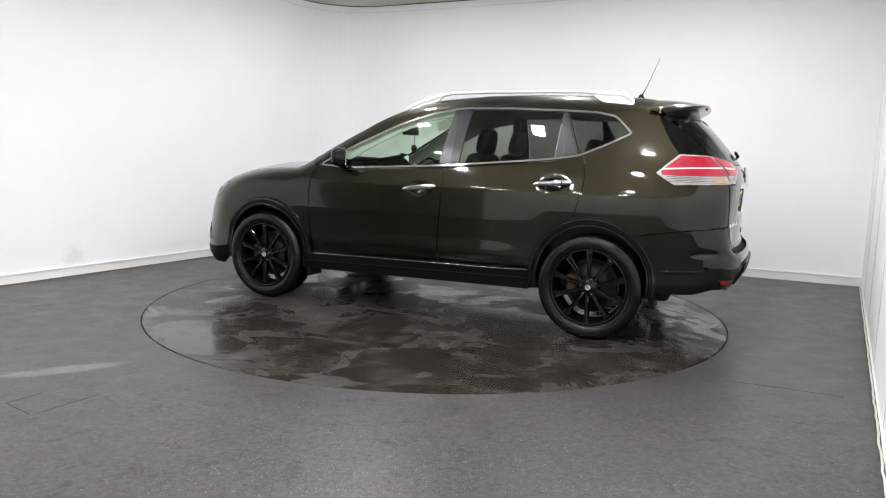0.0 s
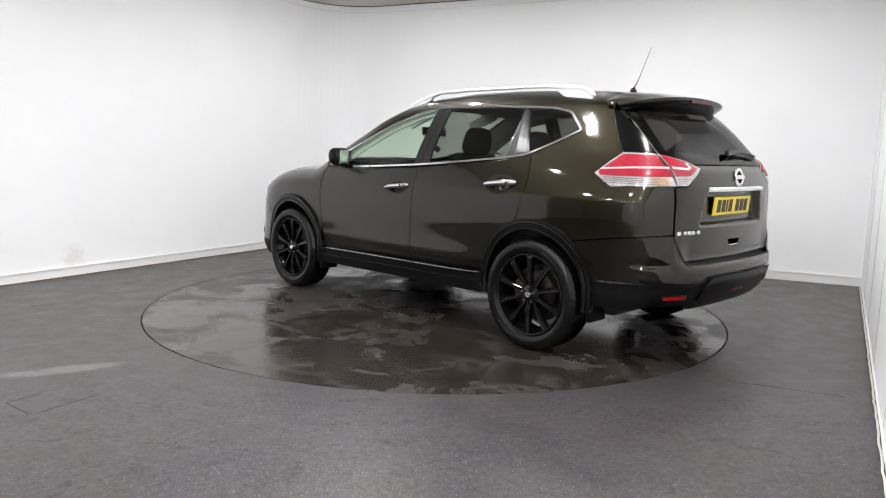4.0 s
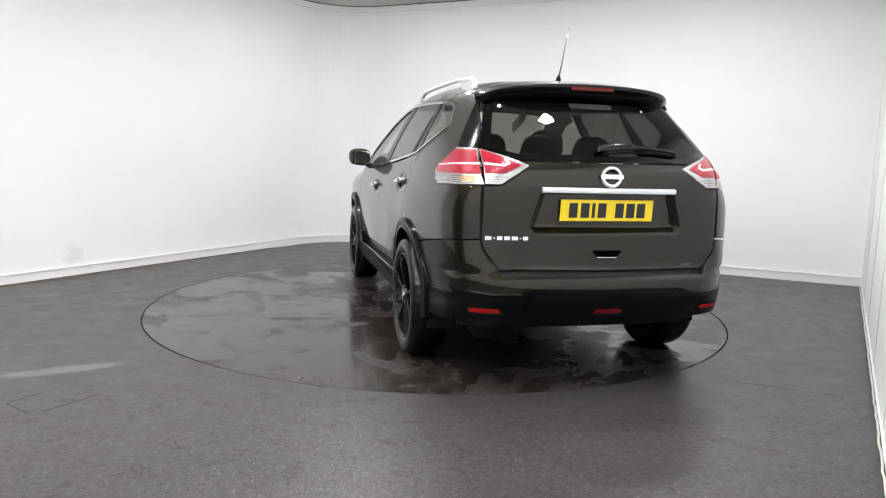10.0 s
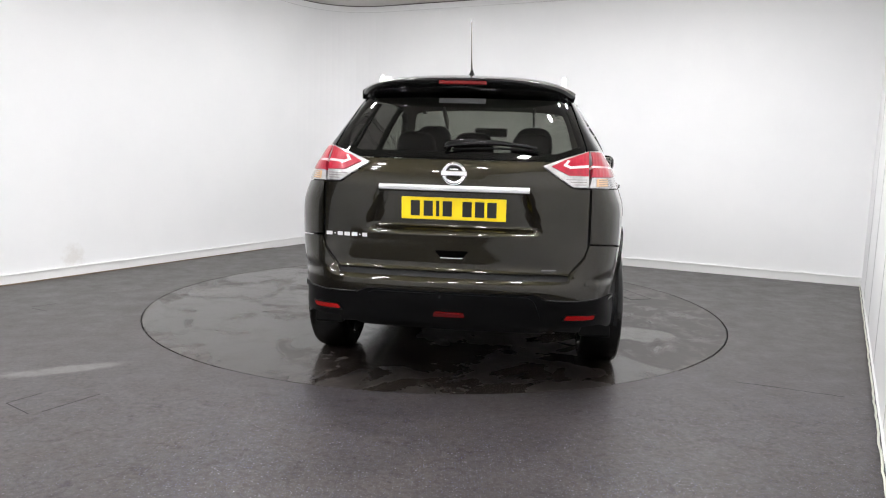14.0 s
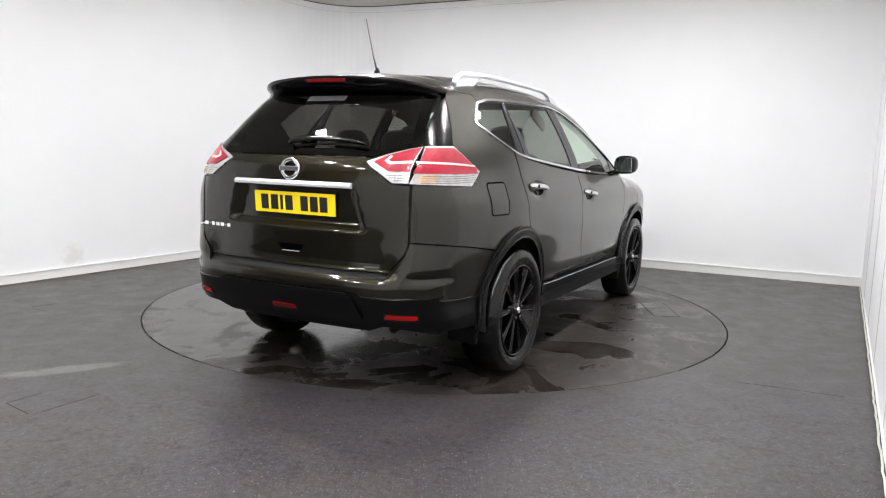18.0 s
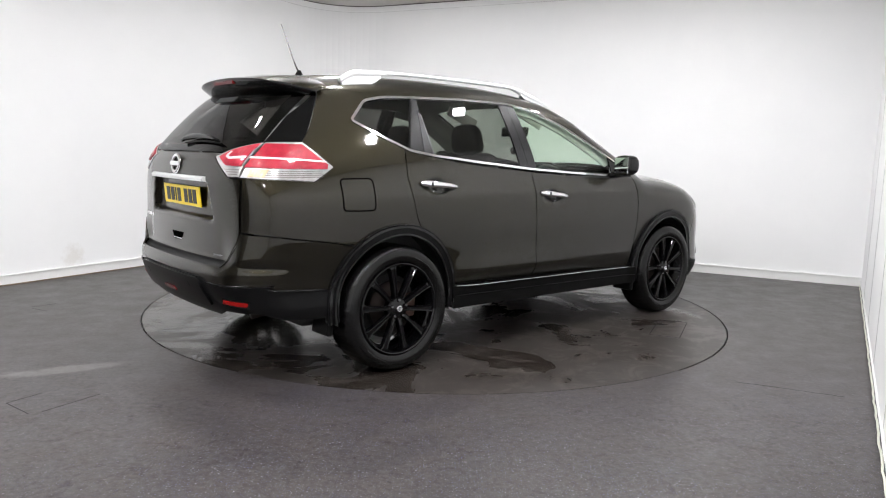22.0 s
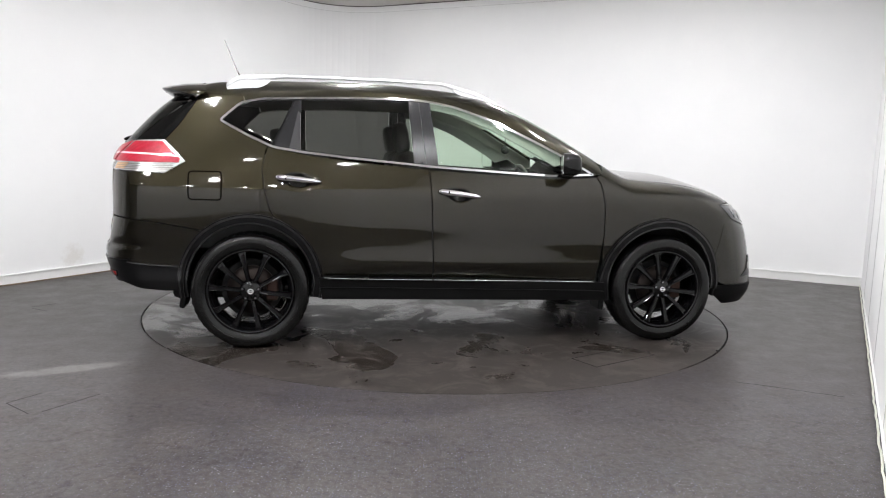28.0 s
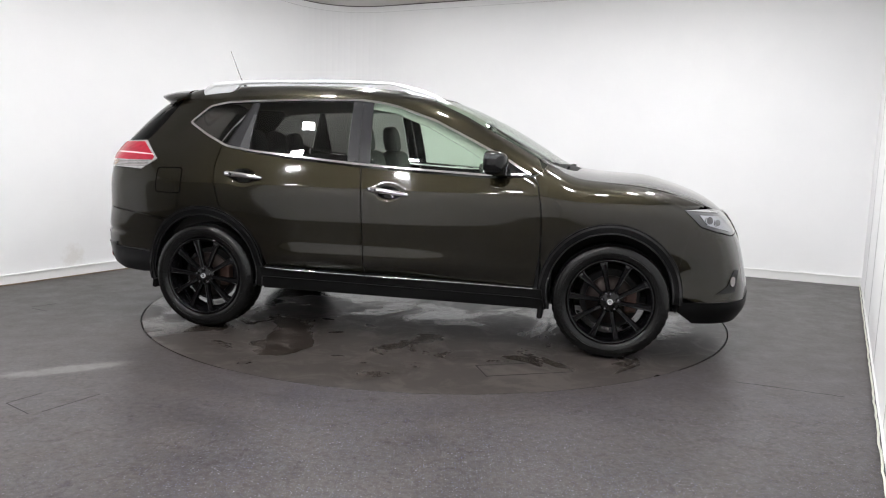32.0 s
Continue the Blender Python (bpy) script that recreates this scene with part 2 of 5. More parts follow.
class Tail:
    """(y, z) on the tail."""
    def to3(self, q):
        o = np.stack([np.full(len(q), -0.2), q[:, 0], q[:, 1]], -1)
        return shoot(o, np.tile([-1.0, 0.0, 0.0], (len(q), 1)), 1.2)


class Nose:
    """(y, z) on the nose."""
    def to3(self, q):
        o = np.stack([np.full(len(q), 2.9), q[:, 0], q[:, 1]], -1)
        return shoot(o, np.tile([1.0, 0.0, 0.0], (len(q), 1)), 1.2)


class Top:
    """(x, y) seen from above."""
    def to3(self, q):
        o = np.stack([q[:, 0], q[:, 1], np.full(len(q), 0.6)], -1)
        return shoot(o, np.tile([0.0, 0.0, 1.0], (len(q), 1)), 1.5)


class Round:
    """(angle * 0.9, z) round an upright axis at x = cx."""
    def __init__(self, cx):
        self.cx = cx

    def to3(self, q):
        t = q[:, 0] / 0.9
        o = np.stack([np.full(len(q), self.cx), np.zeros(len(q)), q[:, 1]], -1)
        return shoot(o, np.stack([np.cos(t), np.sin(t), 0 * t], -1), 1.8)

    def to2(self, p):
        t = np.arctan2(p[:, 1], p[:, 0] - self.cx)
        if self.cx < 1.2:
            t = np.where(t > 0, t - 2 * np.pi, t)
        return np.stack([t * 0.9, p[:, 2]], -1)


class Arc:
    """(x, angle * 0.7) round a lengthwise axis at height cz."""
    def __init__(self, cz):
        self.cz = cz

    def to3(self, q):
        t = q[:, 1] / 0.7
        o = np.stack([q[:, 0], np.zeros(len(q)), np.full(len(q), self.cz)], -1)
        return shoot(o, np.stack([0 * t, np.cos(t), np.sin(t)], -1), 1.5)

    def to2(self, p):
        t = np.arctan2(p[:, 2] - self.cz, p[:, 1])
        t = np.where(t < -2.2, t + 2 * np.pi, t)
        return np.stack([p[:, 0], t * 0.7], -1)


SIDE, TAIL, TOP, NOSE = Side(), Tail(), Top(), Nose()


def on(chart, *pts):
    """Places on the body by another chart."""
    return chart.to3(np.array(pts, float))


def resample(poly, step):
    poly = np.array(poly, float)
    out = []
    for a, b in zip(poly, np.roll(poly, -1, 0)):
        n = max(1, int(round(np.linalg.norm(b - a) / step)))
        out += [a + (b - a) * i / n for i in range(n)]
    return np.array(out)


def rounded(poly, r, n=4):
    """Rounds the corners of a polygon."""
    poly, out = np.array(poly, float), []
    for i, p in enumerate(poly):
        a, b = poly[i - 1] - p, poly[(i + 1) % len(poly)] - p
        la, lb = np.linalg.norm(a), np.linalg.norm(b)
        k = min(r, la * 0.45, lb * 0.45)
        s, e = p + a / la * k, p + b / lb * k
        for j in range(n + 1):
            t = j / n
            out.append((1 - t) ** 2 * s + 2 * t * (1 - t) * p + t * t * e)
    return np.array(out)


def inset(poly, d):
    poly = np.array(poly, float)
    area = np.sum(poly[:, 0] * np.roll(poly[:, 1], -1) - np.roll(poly[:, 0], -1) * poly[:, 1])
    t = np.roll(poly, -1, 0) - np.roll(poly, 1, 0)
    t /= np.linalg.norm(t, axis=1, keepdims=True) + 1e-9
    n = np.stack([-t[:, 1], t[:, 0]], -1) * (1 if area > 0 else -1)
    return poly + n * d


def inside(poly, pts):
    x, y = pts[:, 0], pts[:, 1]
    r = np.zeros(len(pts), bool)
    for a, b in zip(poly, np.roll(poly, -1, 0)):
        c = (a[1] > y) != (b[1] > y)
        r ^= c & (x < (b[0] - a[0]) * (y - a[1]) / (b[1] - a[1] + 1e-12) + a[0])
    return r


def sheet2(poly, holes, step):
    """Fills a flat outline with triangles of about one size."""
    loops = [resample(poly, step)] + [resample(h, step) for h in holes]
    pts, edges = [], []
    for lp in loops:
        k = len(pts)
        pts += list(lp)
        edges += [(k + i, k + (i + 1) % len(lp)) for i in range(len(lp))]
    lo, hi = loops[0].min(0), loops[0].max(0)
    gx, gy = np.meshgrid(np.arange(lo[0], hi[0], step), np.arange(lo[1], hi[1], step * 0.87))
    gx = gx + (np.arange(gx.shape[0]) % 2)[:, None] * step / 2
    g = np.stack([gx.ravel(), gy.ravel()], -1)
    ok = inside(loops[0], g)
    for h in loops[1:]:
        ok &= ~inside(h, g)
    g = g[ok]
    if len(g):
        near = np.full(len(g), 9.0)
        allb = np.concatenate(loops)
        for i in range(0, len(allb), 200):
            near = np.minimum(near, np.linalg.norm(g[:, None] - allb[None, i:i + 200], axis=2).min(1))
        g = g[near > step * 0.55]
    co, _, tri, _, _, _ = geometry.delaunay_2d_cdt([Vector(p) for p in pts] + [Vector(p) for p in g], edges, [], 0, 1e-6, False)
    co = np.array([tuple(c) for c in co])
    tri = np.array([f for f in tri if len(f) == 3])
    mid = co[tri].mean(1)
    ok = inside(loops[0], mid)
    for h in loops[1:]:
        ok &= ~inside(h, mid)
    return co, tri[ok]


def panel(name, chart, poly, material, parent, holes=(), step=0.03, lift=0.0, thick=0.012, label="", both=True, mirror_only=False):
    """A sheet of the body inside an outline, with turned-in edges; both: the same on the other flank."""
    q, tri = sheet2(poly, holes, step)
    p = chart.to3(q)
    n = normal_at(p)
    # face outward
    c = np.cross(p[tri[:, 1]] - p[tri[:, 0]], p[tri[:, 2]] - p[tri[:, 0]])
    flip = (c * n[tri[:, 0]]).sum(1) < 0
    tri[flip] = tri[flip][:, ::-1]
    top = p + n * lift
    count = collections.Counter()
    for t in tri:
        for a, b in ((t[0], t[1]), (t[1], t[2]), (t[2], t[0])):
            count[(a, b)] += 1
    rim = [(a, b) for (a, b) in count if (b, a) not in count]
    ids = sorted({i for e in rim for i in e})
    where = {v: k for k, v in enumerate(ids)}
    m, r = len(top), len(ids)
    low = top[ids] - n[ids] * thick
    verts = np.concatenate([top, top[ids], low])
    faces = [tuple(t) for t in tri] + [(m + where[b], m + where[a], m + r + where[a], m + r + where[b]) for a, b in rim]
    nor = np.concatenate([n, np.zeros((2 * r, 3))])
    made = []
    for flipy in ((False, True) if both else (mirror_only,)):
        v, f, nn = verts, faces, nor
        if flipy:
            v, nn = verts * [1, -1, 1], nor * [1, -1, 1]
            f = [tuple(reversed(t)) for t in faces]
        made.append(part(name, v, f, material, parent, label, normals=nn))
    return made


# ---- the room ----
C_LEFT, C_RIGHT = Vector((-1.46, 4.10)), Vector((4.33, 1.36))     # far corners of the floor
ALONG = Vector((-0.505, -0.863)).normalized()                      # the long walls run this way
ALONG_R = Vector((-0.492, -0.8706)).normalized()
LONG, HIGH = 10.2, 3.10


def wall_material():
    m = mat("white_wall", (0.80, 0.80, 0.80), rough=0.55)
    n, l, b = nodes_of(m)
    t = noise_node(m, 1.2, 5)
    r = ramp_node(m, t.outputs["Fac"], [(0.3, (0.855, 0.858, 0.862)), (0.7, (0.89, 0.89, 0.89))])
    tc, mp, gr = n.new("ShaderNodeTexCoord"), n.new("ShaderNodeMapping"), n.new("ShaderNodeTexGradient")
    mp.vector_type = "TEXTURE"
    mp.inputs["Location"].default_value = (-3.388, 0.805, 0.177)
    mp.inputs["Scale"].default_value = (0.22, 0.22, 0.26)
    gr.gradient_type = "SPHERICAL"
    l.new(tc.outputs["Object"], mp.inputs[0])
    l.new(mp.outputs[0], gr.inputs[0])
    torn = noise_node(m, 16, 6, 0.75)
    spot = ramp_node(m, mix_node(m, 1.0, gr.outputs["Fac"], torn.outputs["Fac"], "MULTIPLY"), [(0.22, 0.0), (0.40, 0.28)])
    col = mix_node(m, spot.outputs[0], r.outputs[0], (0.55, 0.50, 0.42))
    l.new(col, b.inputs["Base Color"])
    f = noise_node(m, 60, 4)
    bump(m, f.outputs["Fac"], 0.12, 0.002)
    return m


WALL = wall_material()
GREY_WALL = grainy(mat("unseen_grey_wall", (0.19, 0.19, 0.195), rough=0.7), 40, 0.2)
SKIRT = mat("skirting_paint", (0.80, 0.80, 0.79), rough=0.4)
CEIL = mat("ceiling_paint", (0.62, 0.60, 0.57), rough=0.9)


def chip_layer(m, tc, scale, share, hues):
    """Sparkle chips of one size: how much they cover, and their colours."""
    n, l, _ = nodes_of(m)
    v = n.new("ShaderNodeTexVoronoi")
    v.voronoi_dimensions, v.distance = "2D", "MANHATTAN"
    v.inputs["Scale"].default_value = scale
    l.new(tc.outputs["Object"], v.inputs["Vector"])
    sep = n.new("ShaderNodeSeparateColor")
    l.new(v.outputs["Color"], sep.inputs[0])
    # chips differ in size
    size = n.new("ShaderNodeMath")
    size.operation = "MULTIPLY_ADD"
    size.inputs[1].default_value, size.inputs[2].default_value = 0.16, -0.02
    l.new(sep.outputs[2], size.inputs[0])
    less = n.new("ShaderNodeMath")
    less.operation = "SUBTRACT"
    l.new(v.outputs["Distance"], less.inputs[0])
    l.new(size.outputs[0], less.inputs[1])
    chip = ramp_node(m, less.outputs[0], [(0.10, 1.0), (0.17, 0.0)])
    pick = ramp_node(m, sep.outputs[0], [(1 - share, 0.0), (min(1.0, 1.03 - share), 1.0)])
    hue = ramp_node(m, sep.outputs[1], hues)
    return mix_node(m, 1.0, chip.outputs[0], pick.outputs[0], "MULTIPLY"), hue.outputs[0]


def floor_material():
    """Dark vinyl with coloured sparkle chips, dust and trodden dirt."""
    m = mat("vinyl_floor", (0.03, 0.03, 0.03), rough=0.35)
    n, l, b = nodes_of(m)
    big, mid = noise_node(m, 0.9, 6, 0.65), noise_node(m, 5.0, 6, 0.7)
    base = ramp_node(m, big.outputs["Fac"], [(0.3, (0.031, 0.0270, 0.0266)), (0.7, (0.050, 0.0436, 0.0428))])
    smear = ramp_node(m, mid.outputs["Fac"], [(0.40, 0.0), (0.66, 0.6)])
    col = mix_node(m, smear.outputs[0], base.outputs[0], (0.064, 0.054, 0.047))
    # mottle of the vinyl itself
    fine = ramp_node(m, noise_node(m, 48, 4, 0.7).outputs["Fac"], [(0.36, 0.58), (0.64, 1.28)])
    col = mix_node(m, 1.0, col, fine.outputs[0], "MULTIPLY")
    tc = n.new("ShaderNodeTexCoord")
    # trodden dirt hides the chips in places, and a film of it lies round and behind the disc
    worn = ramp_node(m, big.outputs["Fac"], [(0.38, 1.0), (0.62, 0.45)])
    xyz = n.new("ShaderNodeSeparateXYZ")
    l.new(tc.outputs["Object"], xyz.inputs[0])
    far, left = n.new("ShaderNodeMapRange"), n.new("ShaderNodeMapRange")
    for node, lo, hi, out0, out1, axis in ((far, -2.5, -1.2, 1.0, 0.10, 1), (left, -1.9, -0.7, 0.35, 1.0, 0)):
        node.inputs["From Min"].default_value, node.inputs["From Max"].default_value = lo, hi
        node.inputs["To Min"].default_value, node.inputs["To Max"].default_value = out0, out1
        l.new(xyz.outputs[axis], node.inputs["Value"])
    shown = mix_node(m, 1.0, worn.outputs[0], far.outputs[0], "MULTIPLY")
    shown = mix_node(m, 1.0, shown, left.outputs[0], "MULTIPLY")
    # dark scuffs
    scuff, where = noise_node(m, 10.0, 6, 0.72), noise_node(m, 2.2, 2)
    scuff.inputs["Distortion"].default_value = 0.8
    mark = ramp_node(m, scuff.outputs["Fac"], [(0.555, 0.0), (0.64, 0.55)])
    here = ramp_node(m, where.outputs["Fac"], [(0.42, 0.25), (0.58, 1.0)])
    dirt = mix_node(m, 1.0, mix_node(m, 1.0, mark.outputs[0], here.outputs[0], "MULTIPLY"), far.outputs[0], "MULTIPLY")
    col = mix_node(m, dirt, col, (0.017, 0.016, 0.016))
    for scale, share, hues in ((72, 0.42, [(0.0, (0.07, 0.07, 0.12)), (0.35, (0.11, 0.12, 0.26)), (0.60, (0.15, 0.11, 0.09)), (0.80, (0.20, 0.21, 0.30)), (1.0, (0.42, 0.43, 0.52))]),
                               (128, 0.60, [(0.0, (0.06, 0.06, 0.10)), (0.40, (0.12, 0.13, 0.28)), (0.62, (0.13, 0.10, 0.09)), (0.85, (0.20, 0.20, 0.25)), (1.0, (0.45, 0.45, 0.50))])):
        amount, hue = chip_layer(m, tc, scale, share, hues)
        col = mix_node(m, mix_node(m, 1.0, amount, shown, "MULTIPLY"), col, hue)
    # pale dried smear
    mp, gr = n.new("ShaderNodeMapping"), n.new("ShaderNodeTexGradient")
    mp.vector_type = "TEXTURE"
    mp.inputs["Location"].default_value = (-2.02, -2.0, 0)
    mp.inputs["Rotation"].default_value = (0, 0, radians(29))
    mp.inputs["Scale"].default_value = (0.62, 0.12, 1)
    gr.gradient_type = "SPHERICAL"
    l.new(tc.outputs["Object"], mp.inputs[0])
    l.new(mp.outputs[0], gr.inputs[0])
    torn = noise_node(m, 9, 7, 0.8)
    cover = mix_node(m, 1.0, gr.outputs["Fac"], torn.outputs["Fac"], "MULTIPLY")
    film = ramp_node(m, cover, [(0.17, 0.0), (0.30, 0.55)])
    col = mix_node(m, film.outputs[0], col, (0.17, 0.165, 0.16))
    l.new(col, b.inputs["Base Color"])
    ro = ramp_node(m, mid.outputs["Fac"], [(0.3, 0.31), (0.7, 0.46)])
    l.new(ro.outputs[0], b.inputs["Roughness"])
    # dirt takes the shine off
    shine = ramp_node(m, noise_node(m, 30, 5, 0.75).outputs["Fac"], [(0.38, 0.30), (0.62, 0.62)])
    even = mix_node(m, far.outputs[0], (0.44, 0.44, 0.44), shine.outputs[0])
    dull = mix_node(m, dirt, even, (0.08, 0.08, 0.08))
    l.new(dull, b.inputs["Specular IOR Level"])
    f = noise_node(m, 140, 3)
    bump(m, f.outputs["Fac"], 0.10, 0.001)
    return m


def disc_material():
    """The same vinyl under drying water: dull dry patches, dark wet ones with sharp edges, and a few standing pools."""
    m = mat("wet_vinyl", (0.03, 0.03, 0.03), rough=0.3)
    n, l, b = nodes_of(m)
    tc = n.new("ShaderNodeTexCoord")
    lean, add = n.new("ShaderNodeVectorMath"), n.new("ShaderNodeMath")
    lean.operation, add.operation = "DOT_PRODUCT", "ADD"
    lean.inputs[1].default_value = (-0.030, 0.036, 0.0)
    l.new(tc.outputs["Object"], lean.inputs[0])
    w = noise_node(m, 1.7, 6, 0.60)
    w.inputs["Distortion"].default_value = 0.7
    l.new(w.outputs["Fac"], add.inputs[0])
    l.new(lean.outputs["Value"], add.inputs[1])
    # the outer band dries first
    far, band, dried = n.new("ShaderNodeVectorMath"), n.new("ShaderNodeMapRange"), n.new("ShaderNodeMath")
    far.operation, dried.operation = "LENGTH", "SUBTRACT"
    for k, v in enumerate((1.75, 2.35, 0.0, 0.10)):
        band.inputs[k + 1].default_value = v
    l.new(tc.outputs["Object"], far.inputs[0])
    l.new(far.outputs["Value"], band.inputs[0])
    l.new(add.outputs[0], dried.inputs[0])
    l.new(band.outputs[0], dried.inputs[1])
    wet = ramp_node(m, dried.outputs[0], [(0.445, 0.0), (0.535, 1.0)])
    pool_noise = noise_node(m, 2.4, 4, 0.5)
    pool_noise.inputs["Distortion"].default_value = 0.5
    pool = ramp_node(m, pool_noise.outputs["Fac"], [(0.675, 0.0), (0.695, 1.0)])
    big, mid = noise_node(m, 1.1, 6, 0.65), noise_node(m, 7.0, 6, 0.72)
    dry = ramp_node(m, big.outputs["Fac"], [(0.3, (0.024, 0.0200, 0.0177)), (0.7, (0.035, 0.0293, 0.0262))])
    soaked = ramp_node(m, mid.outputs["Fac"], [(0.35, (0.0150, 0.0119, 0.0100)), (0.68, (0.0275, 0.0221, 0.0188))])
    dust = ramp_node(m, mid.outputs["Fac"], [(0.50, 0.0), (0.66, 0.55)])
    pale = mix_node(m, dust.outputs[0], dry.outputs[0], (0.062, 0.052, 0.046))
    col = mix_node(m, wet.outputs[0], pale, soaked.outputs[0])
    # dried smears, drawn out by wheels and shoes
    smear_noise = noise_node(m, 3.4, 7, 0.66)
    smear_noise.inputs["Distortion"].default_value = 1.3
    smear = ramp_node(m, smear_noise.outputs["Fac"], [(0.510, 0.0), (0.610, 0.45)])
    col = mix_node(m, smear.outputs[0], col, (0.078, 0.067, 0.060))
    l.new(col, b.inputs["Base Color"])
    gloss = mix_node(m, wet.outputs[0], (0.42, 0.42, 0.42), (0.16, 0.16, 0.16))
    gloss = mix_node(m, smear.outputs[0], gloss, (0.30, 0.30, 0.30))
    gloss = mix_node(m, pool.outputs[0], gloss, (0.035, 0.035, 0.035))
    l.new(gloss, b.inputs["Roughness"])
    f = noise_node(m, 140, 3)
    bump(m, f.outputs["Fac"], 0.015, 0.001)
    return m


FLOOR = floor_material()
TABLE = disc_material()
STEEL_EDGE = mat("dark_groove", (0.006, 0.006, 0.006), rough=0.7)


def corner_path(r=0.85, n=16):
    """The line of the far walls on the floor, with the rounded corner, from behind the camera round to behind it."""
    a, b = C_LEFT + ALONG * LONG, C_RIGHT + ALONG_R * LONG
    side = (C_RIGHT - C_LEFT).normalized()
    pts = [a]
    s, e = C_LEFT + ALONG * r, C_LEFT + side * r
    for i in range(n + 1):
        t = i / n
        pts.append(s * (1 - t) ** 2 + C_LEFT * 2 * t * (1 - t) + e * t * t)
    return pts + [C_RIGHT, b]


def wall_strip(name, pts, z0, z1, thick, material, label, category, bulge=None):
    """An upright strip of wall along a line of floor points, thick to the outer side (to the left of the line)."""
    vs, fs = [], []
    for i, p in enumerate(pts):
        d = (pts[min(i + 1, len(pts) - 1)] - pts[max(i - 1, 0)]).normalized()
        o = Vector((-d.y, d.x)) * thick
        q = p + o
        vs += [(p.x, p.y, z0), (p.x, p.y, z1), (q.x, q.y, z1), (q.x, q.y, z0)]
    for i in range(len(pts) - 1):
        k = i * 4
        for j in range(4):
            fs.append((k + j, k + (j + 1) % 4, k + 4 + (j + 1) % 4, k + 4 + j))
    fs += [(0, 3, 2, 1), tuple(len(vs) - 4 + j for j in range(4))]
    ob = part(name, vs, fs, material, smooth=False)
    return tagged(ob, label, category, kind="structure")


def build_room():
    path = corner_path()
    # the white wall ends in the corner behind the camera at an unseen grey wall, added to darken reflections
    white_end = C_LEFT + ALONG * 8.2
    back = path[-1].lerp(path[0], 0.68)
    full = path[0]
    path[0] = white_end
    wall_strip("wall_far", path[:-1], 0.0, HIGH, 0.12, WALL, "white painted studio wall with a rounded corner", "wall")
    wall_strip("wall_right", [path[-2], path[-1]], 0.0, HIGH, 0.12, WALL, "white painted panel wall with a sealed foot", "wall")
    wall_strip("wall_back", [path[-1], back], 0.0, HIGH, 0.12, WALL, "plain white wall that closes the room", "wall")
    wall_strip("wall_gate", [back, full, white_end], 0.0, HIGH, 0.12, GREY_WALL, "unseen grey wall behind the camera, added to darken reflections", "wall")
    # floor with a round opening for the turntable
    n = 160
    ring = [Vector(((TABLE_R + 0.004) * math.cos(2 * math.pi * i / n), (TABLE_R + 0.004) * math.sin(2 * math.pi * i / n))) for i in range(n)]
    corners = [full, C_LEFT, C_RIGHT, path[-1]]
    mid = sum(corners, Vector((0, 0))) / 4
    corners = [c + (c - mid).normalized() * 0.15 for c in corners]
    co, tri = sheet2([tuple(c) for c in corners], [[tuple(p) for p in ring]], 0.6)
    vs = [(x, y, 0.0) for x, y in co]
    c = np.cross(np.array(vs)[tri[:, 1]] - np.array(vs)[tri[:, 0]], np.array(vs)[tri[:, 2]] - np.array(vs)[tri[:, 0]])[:, 2]
    tri[c < 0] = tri[c < 0][:, ::-1]
    k = len(vs)
    vs += [(p.x, p.y, 0.0) for p in ring] + [(p.x, p.y, -0.06) for p in ring]
    fs = [tuple(t) for t in tri] + [(k + i, k + n + i, k + n + (i + 1) % n, k + (i + 1) % n) for i in range(n)]
    tagged(part("floor", vs, fs, FLOOR, smooth=False), "dark grey sparkle vinyl floor with scuffs", "floor", kind="structure")
    # pit under the groove
    bm = bmesh.new()
    bmesh.ops.create_circle(bm, cap_ends=True, segments=96, radius=TABLE_R + 0.03)
    shifted(bm, Matrix.Translation((0, 0, -0.05)))
    tagged(bm_part("floor_pit", bm, STEEL_EDGE), "dark shallow pit beneath the turntable", "floor pit", kind="structure")
    vs = [(c.x, c.y, z) for z in (HIGH, HIGH + 0.1) for c in corners]
    fs = [(0, 1, 2, 3), (7, 6, 5, 4)] + [(i, i + 4, (i + 1) % 4 + 4, (i + 1) % 4) for i in range(4)]
    tagged(part("ceiling", vs, fs, CEIL, smooth=False), "off-white plain ceiling", "ceiling", kind="structure")
    # skirting: two strips in front of the walls
    def inward(pts, d):
        out = []
        for i, p in enumerate(pts):
            t = (pts[min(i + 1, len(pts) - 1)] - pts[max(i - 1, 0)]).normalized()
            out.append(p + Vector((t.y, -t.x)) * d)
        return out
    wall_strip("baseboard", inward(path[:-1], 0.018), 0.0, 0.085, 0.016, SKIRT, "white painted skirting board along the wall", "skirting")
    wall_strip("baseboard_cap", inward(path[:-1], 0.026), 0.083, 0.093, 0.025, SKIRT, "rounded white top edge of the skirting", "skirting")


build_room()


# ---- ceiling lights ----
LAMP = mat("light_diffuser", (0.9, 0.9, 0.9), rough=0.6, emit=(0.985, 0.98, 0.995), strength=LAMP_GLOW)
LAMP_FRAME = mat("white_metal", (0.8, 0.8, 0.8), rough=0.4)


